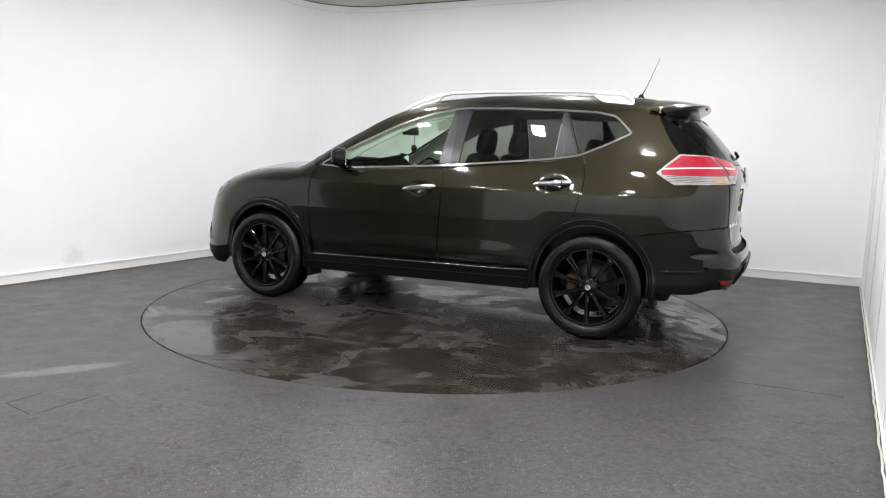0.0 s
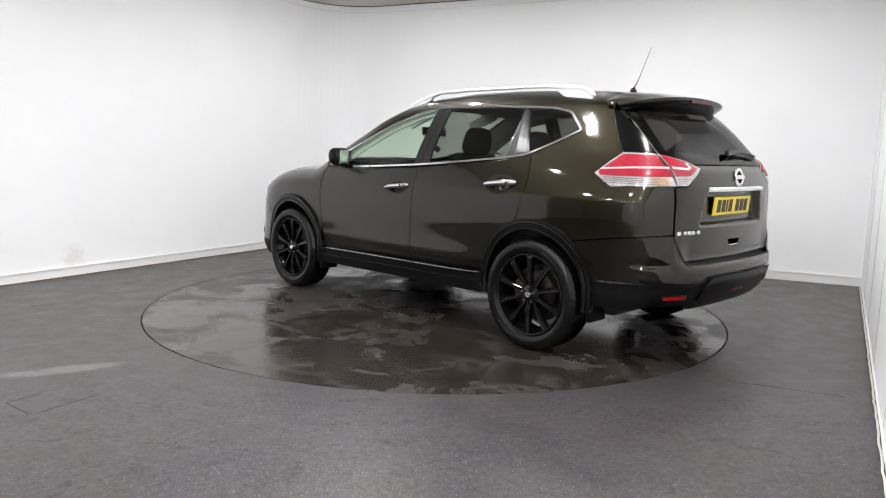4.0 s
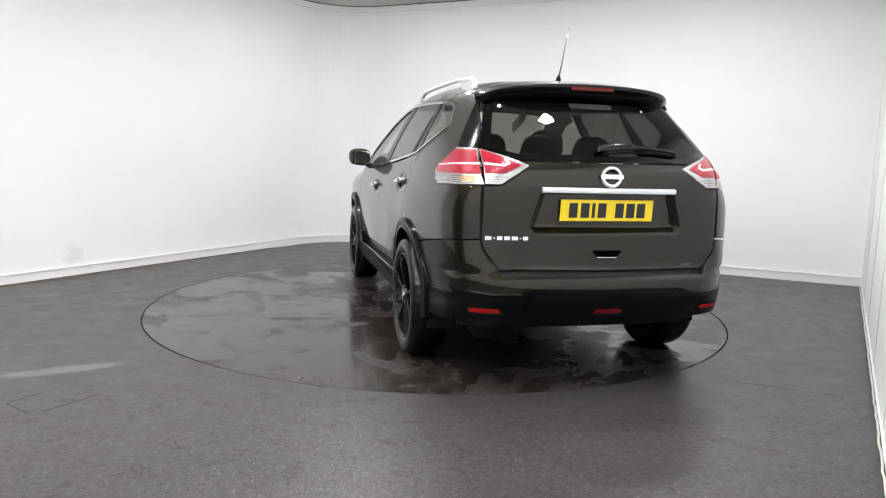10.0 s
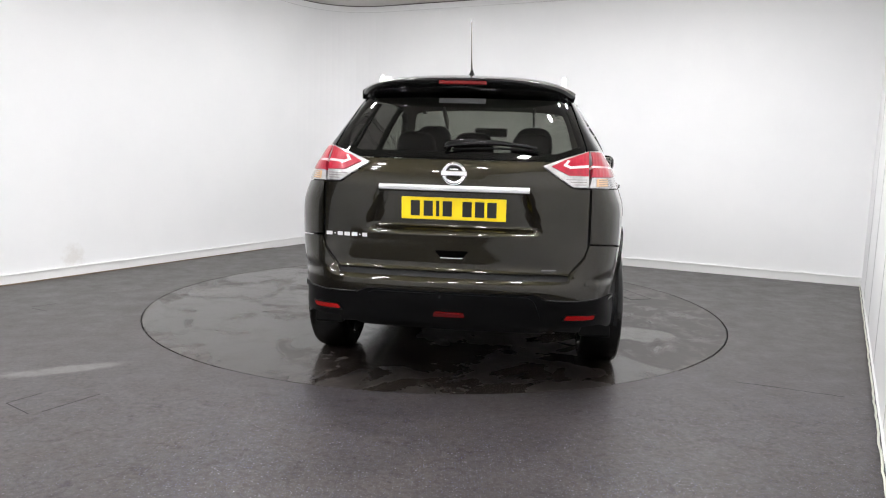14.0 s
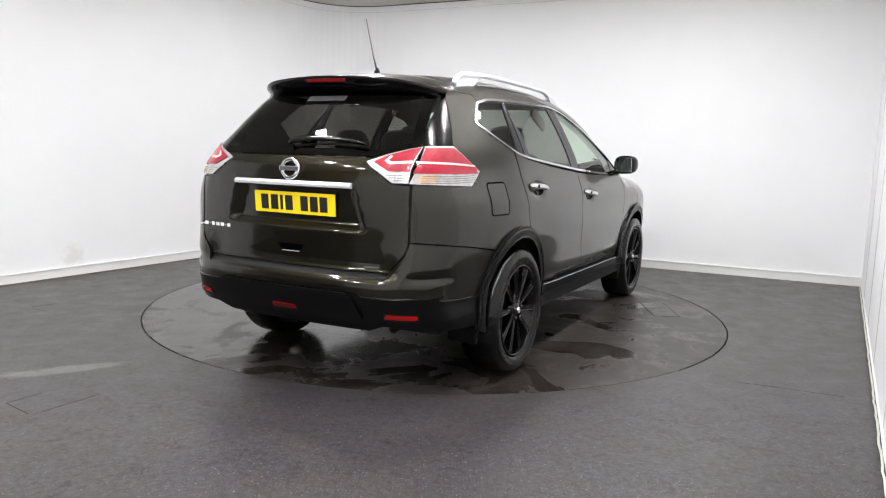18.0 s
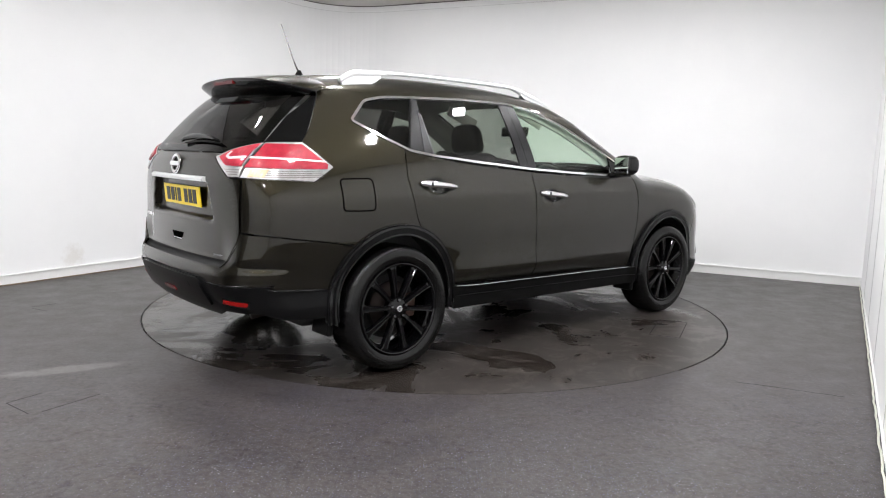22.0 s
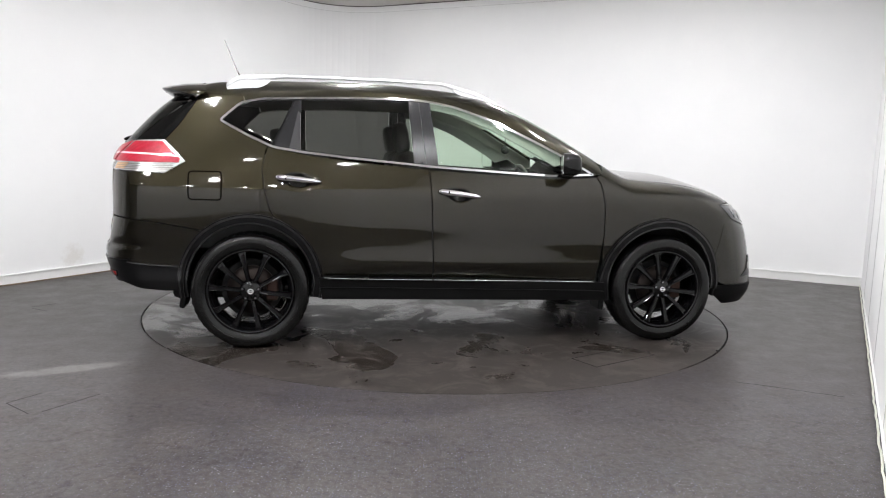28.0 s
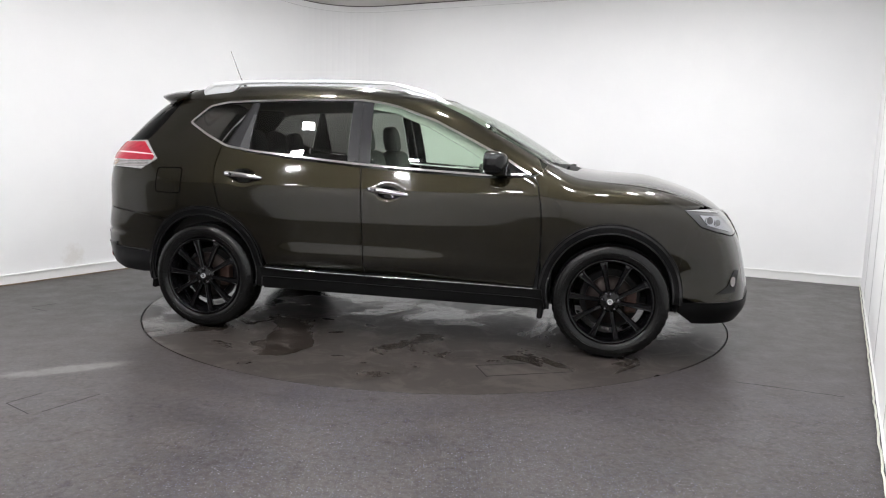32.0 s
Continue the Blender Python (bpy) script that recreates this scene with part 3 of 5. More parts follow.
def ceiling_light(x, y, turn):
    thing = new("ceiling_light")
    tagged(thing, "small square white ceiling lamp, switched on, in a grid with added fill lamps", "ceiling light", "ceiling lights")
    bm = bmesh.new()
    for x0, x1, y0, y1 in ((-0.080, 0.080, -0.080, -0.068), (-0.080, 0.080, 0.068, 0.080), (-0.080, -0.068, -0.068, 0.068), (0.068, 0.080, -0.068, 0.068)):
        box(x0, x1, y0, y1, -0.010, 0.0, bm=bm)
    bm_part("lamp_frame", bm, LAMP_FRAME, thing)
    bm_part("diffuser", box(-0.065, 0.065, -0.065, 0.065, -0.016, -0.006, 0.003), LAMP, thing, "glowing white diffuser")
    thing.matrix_basis = pose(x, y, HIGH - 0.002, rz=turn)


def build_lights():
    side = (C_RIGHT - C_LEFT).normalized()
    turn = math.degrees(math.atan2(side.y, side.x))
    # the corner lamp, those at 9.0 and the middle 7.8 are added fill
    for a, rows in ((1.75, (1.75,)), (2.55, (3.2, 4.35, 5.5, 6.65, 7.8, 9.0)), (3.9, (2.0, 4.35, 6.65, 7.8, 9.0)), (5.25, (2.0, 3.2, 4.35, 5.5, 6.65, 7.8, 9.0))):
        for b in rows:
            p = C_LEFT + side * a + ALONG * b
            ceiling_light(p.x, p.y, turn)


build_lights()


# ---- turntable ----
def turntable():
    n = 160
    ring = [((TABLE_R - 0.007) * math.cos(2 * math.pi * i / n), (TABLE_R - 0.007) * math.sin(2 * math.pi * i / n)) for i in range(n)]
    vs = [(x, y, 0.0) for x, y in ring] + [(x, y, -0.045) for x, y in ring]
    fs = [tuple(range(n)), tuple(range(2 * n - 1, n - 1, -1))] + [(i, i + n, (i + 1) % n + n, (i + 1) % n) for i in range(n)]
    ob = part("turntable", vs, fs, TABLE, smooth=False)
    tagged(ob, "round dark vinyl turntable with wet patches, flush in the floor", "turntable")
    return ob


table = turntable()


def groove_filling():
    """A strip in the floor's material that fills the front of the groove round the disc."""
    n, vs, fs = 60, [], []
    for i in range(n + 1):
        a = radians(-122 + 72 * i / n)
        for r in (TABLE_R - 0.0065, TABLE_R + 0.0035):
            vs.append((r * math.cos(a), r * math.sin(a), -0.0015))
    for r_i in range(n):
        fs.append((2 * r_i, 2 * r_i + 1, 2 * r_i + 3, 2 * r_i + 2))
    for i in range(n + 1):
        vs.append((vs[2 * i][0], vs[2 * i][1], -0.04))
        vs.append((vs[2 * i + 1][0], vs[2 * i + 1][1], -0.04))
    k = 2 * (n + 1)
    for i in range(n):
        fs.append((2 * i, 2 * i + 2, k + 2 * i + 2, k + 2 * i))
        fs.append((2 * i + 1, k + 2 * i + 1, k + 2 * i + 3, 2 * i + 3))
    fs += [(0, k, k + 1, 1), (2 * n, 2 * n + 1, k + 2 * n + 1, k + 2 * n)]
    tagged(part("groove_dust", vs, fs, FLOOR, smooth=False), "strip in the floor's material that fills the front of the groove", "dust", kind="structure")


groove_filling()


def turntable_lid():
    """A lift-out lid in the disc: a dark joint round a plate of the same floor."""
    m = pose(0.86, -1.63, 0, rz=25)
    bm = bmesh.new()
    for x0, x1, y0, y1 in ((-0.265, 0.265, -0.105, -0.099), (-0.265, 0.265, 0.099, 0.105), (-0.265, -0.259, -0.099, 0.099), (0.259, 0.265, -0.099, 0.099)):
        box(x0, x1, y0, y1, -0.01, 0.0012, bm=bm)
    bm_part("lid_joint", shifted(bm, m), STEEL_EDGE, table, "dark joint of the lid")
    bm_part("access_lid", shifted(box(-0.257, 0.257, -0.097, 0.097, -0.01, 0.0015, 0.0008), m), TABLE, table, "flush vinyl access lid")


turntable_lid()


# ---- small marks of the room: floor joints, wall line, sealed foot of the right wall ----
def room_marks():
    for i, (ax, ay, bx, by) in enumerate(SEAMS):
        a, b2 = Vector((ax, ay, 0)), Vector((bx, by, 0))
        d = (b2 - a)
        bm = shifted(box(0, d.length, -0.002, 0.002, -0.004, 0.0008), Matrix.Translation(a) @ Matrix.Rotation(math.atan2(d.y, d.x), 4, "Z"))
        tagged(bm_part("floor_joint", bm, STEEL_EDGE), "thin dark joint cut into the vinyl floor", "floor joint", kind="structure")
    path = corner_path()
    # hairline below the ceiling
    pts = [path[0].lerp(path[1], 0.45)] + path[1:-2] + [path[-3].lerp(path[-2], 0.55)]
    off = []
    for i, p in enumerate(pts):
        t = (pts[min(i + 1, len(pts) - 1)] - pts[max(i - 1, 0)]).normalized()
        off.append(Vector((p.x + t.y * 0.001, p.y - t.x * 0.001, 3.018)))
    vs, fs = tube(off, 0.0022, 6)
    tagged(part("trim", vs, fs, HAIRLINE), "fine grey joint line high on the wall", "wall joint", kind="structure")
    off = [Vector((p.x + 0.0, p.y, HIGH - 0.004)) for p in pts]
    vs, fs = tube(off, 0.007, 6)
    tagged(part("trim", vs, fs, DARK_LINE), "dark edge line where wall and ceiling meet", "ceiling edge", kind="structure")
    # sealed foot
    a, b2 = C_RIGHT, C_RIGHT + ALONG_R * 7.2
    nrm = Vector((ALONG_R.y, -ALONG_R.x))
    if nrm.dot(Vector((0, 0)) - a) < 0:
        nrm = -nrm
    rnd = random.Random(4)
    low, high, n = [], [], 90
    for i in range(n):
        p = a.lerp(b2, i / (n - 1)) + nrm * (0.010 + 0.006 * rnd.random())
        low.append(Vector((p.x, p.y, 0.010)))
        q = a.lerp(b2, i / (n - 1)) + nrm * 0.007
        high.append(Vector((q.x, q.y, 0.055 + 0.006 * math.sin(i * 0.9) * rnd.random())))
    vs, fs = tube(low, 0.0055, 8)
    tagged(part("seal_bead", vs, fs, BEAD), "uneven cream sealant bead at the wall foot", "sealant", kind="structure")
    vs, fs = tube(high, 0.006, 8)
    tagged(part("seal_bead", vs, fs, SKIRT), "white sealant edge above the wall foot", "sealant", kind="structure")
    foot = []
    for i in range(60):
        p = C_LEFT + ALONG * (1.2 + 5.4 * i / 59) + Vector((-ALONG.y, ALONG.x)) * (0.021 + 0.004 * rnd.random())
        foot.append(Vector((p.x, p.y, 0.004)))
    vs, fs = tube(foot, [0.004 + 0.005 * i / 59 for i in range(60)], 6)
    tagged(part("floor_dirt", vs, fs, DIRT), "brown dirt gathered at the foot of the skirting", "dirt", kind="structure")
    for d in (1.1, 2.3, 3.5, 4.7):
        p = C_RIGHT + ALONG_R * d + nrm * 0.001
        vs, fs = tube([(p.x, p.y, 0.06), (p.x, p.y, HIGH)], 0.0014, 6)
        tagged(part("trim", vs, fs, HAIRLINE), "thin upright joint between wall panels", "wall joint", kind="structure")


SEAMS = [(-3.027, -0.528, -2.919, -0.372), (-3.006, -0.565, -2.854, -0.643), (-2.019, -2.527, -1.935, -2.377), (-2.019, -2.527, -1.842, -2.655), (-1.798, -2.624, -1.653, -2.372), (1.819, -1.961, 2.191, -2.128), (1.691, -1.912, 1.819, -1.961)]
HAIRLINE = mat("hairline", (0.62, 0.62, 0.62), rough=0.8)
DARK_LINE = mat("edge_line", (0.10, 0.09, 0.09), rough=0.8)
DIRT = mat("brown_dirt", (0.20, 0.15, 0.10), rough=0.9)
BEAD = mat("cream_sealant", (0.64, 0.65, 0.56), rough=0.5)
room_marks()


# ---- the car: x forward from the rear axle, y to its left, z up ----
car = new("car")
tagged(car, "dark olive metallic sport utility car with black wheels, on the turntable", "car")

WHEEL_Z, TYRE_R, ARCH_Z = 0.356, 0.359, 0.40
FRONT_X = 2.705
GAP = 0.0035


def arch(cx, r, a0, a1, n=18):
    return [(cx + r * math.cos(radians(a0 + (a1 - a0) * i / n)), ARCH_Z + r * math.sin(radians(a0 + (a1 - a0) * i / n))) for i in range(n + 1)]


def sill_z(x):
    return 0.450 - 0.022 * (x - 0.43)


# outline of the side windows with their bright frame
DLO = [(2.20, 1.108), (1.90, 1.094), (1.50, 1.113), (1.095, 1.135), (0.642, 1.172), (0.319, 1.202), (0.13, 1.230), (-0.04, 1.305), (-0.205, 1.392),
       (-0.075, 1.515), (0.06, 1.543), (0.238, 1.553), (0.65, 1.568), (1.038, 1.568), (1.17, 1.553), (1.288, 1.529), (1.548, 1.443), (1.813, 1.318), (2.03, 1.210)]
DLO = rounded(DLO, 0.03, 3)
DLO_IN = inset(resample(DLO, 0.02), 0.0135)
BELT = [(0.094, 1.222), (0.102, 1.244), (0.13, 1.236), (0.319, 1.198), (0.642, 1.162), (1.0955, 1.125)]


def cut(poly, x0, x1, tilt0=0.0, tilt1=0.0, zm=1.35):
    """The slice of a window outline between two leaning edges."""
    pts, out = [np.array(p) for p in poly], []
    for sign, xc, tilt in ((1, x0, tilt0), (-1, x1, tilt1)):
        out = []
        f = [sign * (p[0] - (xc + tilt * (p[1] - zm))) for p in pts]
        for i in range(len(pts)):
            a, b, fa, fb = pts[i], pts[(i + 1) % len(pts)], f[i], f[(i + 1) % len(pts)]
            if fa >= 0:
                out.append(a)
            if (fa >= 0) != (fb >= 0):
                out.append(a + (b - a) * fa / (fa - fb))
        pts = out
    return np.array(pts)


def build_flanks():
    # rear door, front door
    rear_door = arch(0, 0.418, 7, 68) + [(0.116, 0.86), (0.083, 0.991), (0.069, 1.096), (0.080, 1.16)] + BELT[0:1] + BELT[1:] + \
        [(1.100, 1.07), (1.106, 1.025), (1.131, 0.49), (1.134, sill_z(1.134))]
    doors = panel("rear_door", SIDE, inset(resample(rear_door, 0.02), GAP), PAINT, car, step=0.024, label="olive metallic rear door")
    front_door = [(1.134, sill_z(1.134)), (2.235, sill_z(2.235)), (2.262, 0.60), (2.269, 0.72), (2.263, 0.896), (2.235, 1.06), (2.205, 1.098), (1.90, 1.084), (1.50, 1.103), (1.0955, 1.125),
                  (1.100, 1.07), (1.106, 1.025), (1.131, 0.49)]
    doors += panel("front_door", SIDE, inset(resample(front_door, 0.02), GAP), PAINT, car, step=0.024, label="olive metallic front door")
    # windows
    quarter = cut(DLO_IN, -0.3, 0.166, tilt1=0.44)
    panel("window_strip", SIDE, cut(DLO_IN, 0.168, 0.181, tilt0=0.44, tilt1=0.44), GLOSSBLACK, car, step=0.02, lift=-0.001, thick=0.004, label="thin black window divider")
    panel("window_bead", SIDE, [(0.2950, 1.2165), (0.2990, 1.2155), (0.2950, 1.452), (0.2915, 1.452)], BEAD_GREY, car, step=0.02, lift=0.003, thick=0.006, label="thin bright bead beside the pillar")
    panel("pillar_fillet", SIDE, [(0.228, 1.222), (0.2925, 1.2165), (0.289, 1.452), (0.280, 1.470)], FILLET, car, step=0.03, lift=0.003, thick=0.006, label="dark grey corner piece of the rear door")
    rear_win = cut(DLO_IN, 0.300, 0.985, tilt0=0.0, tilt1=-0.06)
    front_win = cut(DLO_IN, 1.138, 1.965, tilt0=-0.10, tilt1=0.0)
    panel("quarter_window", SIDE, quarter, PRIVACY, car, step=0.04, lift=-0.003, thick=0.004, label="dark tinted quarter window")
    panel("rear_side_window", SIDE, rear_win, PRIVACY, car, step=0.04, lift=-0.003, thick=0.004, label="dark tinted rear door window")
    panel("front_side_window", SIDE, front_win, GLASS, car, step=0.04, lift=-0.003, thick=0.004, label="clear greenish front door window")
    panel("pillar_cover", SIDE, cut(DLO_IN, 0.183, 0.297, tilt0=0.44), SATIN, car, step=0.03, label="satin dark grey pillar cover")
    panel("pillar_cover", SIDE, cut(DLO_IN, 0.989, 1.061, tilt0=-0.06, tilt1=-0.08), SATIN, car, step=0.03, label="satin dark grey pillar cover")
    panel("pillar_cover", SIDE, cut(DLO_IN, 1.064, 1.135, tilt0=-0.08, tilt1=-0.10), SATIN, car, step=0.03, label="satin dark grey pillar cover")
    panel("mirror_base", SIDE, cut(DLO_IN, 1.968, 2.3), GLOSSBLACK, car, step=0.03, label="black mirror foot")
    panel("window_trim", SIDE, DLO, CHROME, car, holes=[DLO_IN], step=0.018, lift=0.006, thick=0.015, label="chrome window surround")
    trim = [(2.06, 1.215), (1.825, 1.330), (1.56, 1.455), (1.31, 1.540), (1.10, 1.568), (1.10, 1.520), (1.28, 1.490), (1.52, 1.398), (1.76, 1.273), (1.93, 1.170)]
    panel("pillar_trim", SIDE, trim, INNER_PILLAR, car, step=0.04, lift=-0.022, thick=0.008, label="grey trim inside the windscreen pillar")
    # quarter panel, wrapped to the tail
    wrap = Round(-0.05)
    quarter_pts = np.concatenate([
        on(SIDE, *arch(0, 0.418, 68, 128, 8)), on(SIDE, (-0.27, 0.725), (-0.40, 0.747), (-0.60, 0.776)), on(TAIL, (-0.79, 0.794), (-0.673, 0.806)),
        on(TAIL, (-0.670, 0.93), (-0.668, 1.078)), on(SIDE, (-0.60, 1.070), (-0.505, 1.064), (-0.384, 1.140), (-0.45, 1.205), (-0.514, 1.266)),
        on(SIDE, (-0.45, 1.345), (-0.385, 1.45), (-0.325, 1.555), (-0.20, 1.56), (-0.06, 1.555)),
        on(SIDE, (-0.055, 1.520), (-0.062, 1.505), (-0.125, 1.448), (-0.182, 1.391), (-0.03, 1.312), (0.098, 1.247), (0.090, 1.222), (0.080, 1.16), (0.069, 1.096), (0.083, 0.991), (0.116, 0.86))])
    q2 = wrap.to2(quarter_pts)
    panel("quarter_panel", wrap, inset(resample(q2, 0.015), GAP * 0.8), PAINT, car, step=0.026, label="olive metallic rear quarter panel")
    panel("roof_flange", SIDE, [(-0.335, 1.535), (-0.07, 1.535), (-0.045, 1.575), (-0.33, 1.578)], PAINT, car, step=0.03, lift=-0.0025, thick=0.002, label="olive flange below the roof joint")
    # rear bumper in one piece round the tail
    right = np.concatenate([on(SIDE, *arch(0, 0.418, 130, 166, 6)), on(SIDE, (-0.60, 0.507), (-0.74, 0.520)), on(TAIL, (-0.79, 0.541), (-0.62, 0.529), (-0.47, 0.534), (-0.414, 0.558))])
    upper = np.concatenate([on(SIDE, (-0.275, 0.721), (-0.40, 0.743), (-0.60, 0.772)), on(TAIL, (-0.79, 0.790), (-0.673, 0.799), (-0.655, 0.738), (-0.569, 0.623))])
    r2, u2 = wrap.to2(right), wrap.to2(upper)
    mirrored = lambda a: np.stack([-2 * math.pi * 0.9 - a[:, 0], a[:, 1]], -1)
    outline = np.concatenate([r2, mirrored(r2)[::-1], mirrored(u2), u2[::-1]])
    panel("rear_bumper", wrap, outline, PAINT, car, step=0.026, label="olive metallic rear bumper", both=False)
    low = np.concatenate([on(SIDE, *arch(0, 0.418, 167, 186, 3)), on(SIDE, (-0.50, 0.352), (-0.66, 0.362)), on(TAIL, (-0.74, 0.395), (-0.54, 0.385), (-0.45, 0.35))])
    l2 = wrap.to2(low)
    r2b = wrap.to2(np.concatenate([on(SIDE, *arch(0, 0.418, 166, 167, 1)), on(SIDE, (-0.60, 0.504), (-0.74, 0.517)), on(TAIL, (-0.79, 0.538), (-0.62, 0.526), (-0.47, 0.531), (-0.414, 0.555))]))
    other = lambda a: np.stack([-2 * math.pi * 0.9 - a[:, 0], a[:, 1]], -1)
    outline = np.concatenate([l2, other(l2)[::-1], other(r2b), r2b[::-1]])
    panel("rear_cladding", wrap, outline, LIP, car, step=0.03, lift=0.004, label="black plastic lower rear bumper", both=False)
    # ledge along the top of the cladding, rolled paint edge beside the tailgate
    ledge = np.concatenate([on(SIDE, (-0.430, 0.503), (-0.50, 0.505), (-0.60, 0.508), (-0.74, 0.521)), on(TAIL, (-0.79, 0.542), (-0.70, 0.536), (-0.62, 0.530), (-0.54, 0.532), (-0.47, 0.535))])
    edge = on(TAIL, (-0.667, 0.770), (-0.655, 0.736), (-0.630, 0.702), (-0.600, 0.664), (-0.571, 0.626), (-0.555, 0.618))
    for name, pts, r, out, skin, text in (("cladding_ledge", ledge, 0.0050, 0.0035, ARCH_EDGE, "narrow bright ledge of the lower bumper"), ("bumper_edge", edge, 0.0045, -0.0010, PAINT, "rolled olive edge of the bumper")):
        pts = pts + normal_at(pts) * out
        for s in (-1, 1):
            vs, fs = tube(pts * np.array([1, -s, 1]), r, 8)
            part(name, vs, fs, skin, car, text)
    # raised middle of the lower bumper
    tray = rounded([(-0.46, 0.40), (0.46, 0.40), (0.41, 0.549), (-0.41, 0.549)], 0.05)
    panel("skid_tray", TAIL, tray, LIP, car, step=0.04, lift=0.018, thick=0.03, label="black plastic skid plate", both=False)
    for s in (-1, 1):
        panel("reflector", TAIL, rounded([(s * 0.560, 0.434), (s * 0.705, 0.431), (s * 0.712, 0.452), (s * 0.576, 0.456)], 0.008), REFLECTOR, car, step=0.03, lift=0.010, label="red reflector", both=False)
        panel("reflector_rim", TAIL, rounded([(s * 0.548, 0.424), (s * 0.712, 0.422), (s * 0.722, 0.459), (s * 0.568, 0.464)], 0.010), GLOSSBLACK, car, step=0.03, lift=0.0075, thick=0.006, label="black rim of the reflector", both=False)
    panel("fog_lamp", TAIL, rounded([(-0.08, 0.438), (0.08, 0.438), (0.072, 0.461), (-0.072, 0.461)], 0.006), FOG_RED, car, step=0.03, lift=0.023, label="red rear fog lamp", both=False)
    # parking sensors: small discs with a dark ring
    for y, z, up in ((-0.665, 0.612, 0.0012), (-0.295, 0.505, 0.0195)):
        circle = lambda r: np.array([(y + r * math.cos(a), z + r * math.sin(a)) for a in np.linspace(0, 2 * math.pi, 20, endpoint=False)])
        panel("sensor_ring", TAIL, circle(0.0120), CLAD, car, holes=[circle(0.0105)], step=0.006, lift=up + 0.0006, thick=0.001)
        panel("parking_sensor", TAIL, circle(0.0100), PAINT if up < 0.01 else LIP, car, step=0.006, lift=up + 0.0008, thick=0.001, label="small round parking sensor")
    # sill cladding, its bright strip, wheel arch lips
    sill = [(0.405, sill_z(0.4) - 0.006), (2.290, sill_z(2.29) - 0.006), (2.31, 0.283), (0.43, 0.303)]
    panel("sill_cladding", SIDE, sill, CLAD, car, step=0.035, lift=0.026, thick=0.03, label="black plastic sill cladding")
    ridge = [(0.42, 0.372), (2.295, 0.338), (2.295, 0.346), (0.42, 0.380)]
    panel("sill_ridge", SIDE, ridge, CLAD, car, step=0.03, lift=0.034, thick=0.012, label="raised ridge on the sill cladding")
    for x0, x1 in ((0.44, 1.130), (1.138, 2.235)):
        xs = np.linspace(x0, x1, 24)
        q = on(SIDE, *[(x, sill_z(x) - 0.006) for x in xs])
        edge = q + normal_at(q) * 0.026 + np.array([0, 0, 0.002])
        for side in (1, -1):
            vs, fs = tube(edge * [1, side, 1], 0.0032, 8)
            part("sill_strip", vs, fs, CHROME, car, "thin chrome sill strip")
    for cx, a0, a1 in ((0.0, -12, 192), (2.695, -6, 197)):
        ring = arch(cx, 0.434, a0, a1, 40) + arch(cx, 0.376, a1, a0, 40)
        panel("arch_lip", SIDE, ring, LIP, car, step=0.02, lift=0.017, thick=0.045, label="black plastic wheel arch lip")
        for r0, r1, up in ((0.437, 0.428, 0.013), (0.428, 0.414, 0.0205), (0.384, 0.374, 0.020)):
            bead = arch(cx, r0, a0, a1, 40) + arch(cx, r1, a1, a0, 40)
            panel("arch_bead", SIDE, bead, ARCH_EDGE, car, step=0.02, lift=up, thick=0.012, label="raised edge of the wheel arch lip")
    # lacquered flap over the filler, on the right flank only
    flap = rounded([(-0.356, 0.918), (-0.17, 0.916), (-0.17, 1.080), (-0.358, 1.078)], 0.022)
    groove = inset(resample(flap, 0.012), -0.0065)
    panel("fuel_flap", SIDE, flap, PAINT, car, step=0.03, lift=0.0012, label="olive fuel filler flap", both=False)
    panel("flap_gap", SIDE, groove, VOID, car, holes=[inset(resample(flap, 0.012), 0.001)], step=0.012, lift=0.0018, thick=0.001, both=False)
    return doors


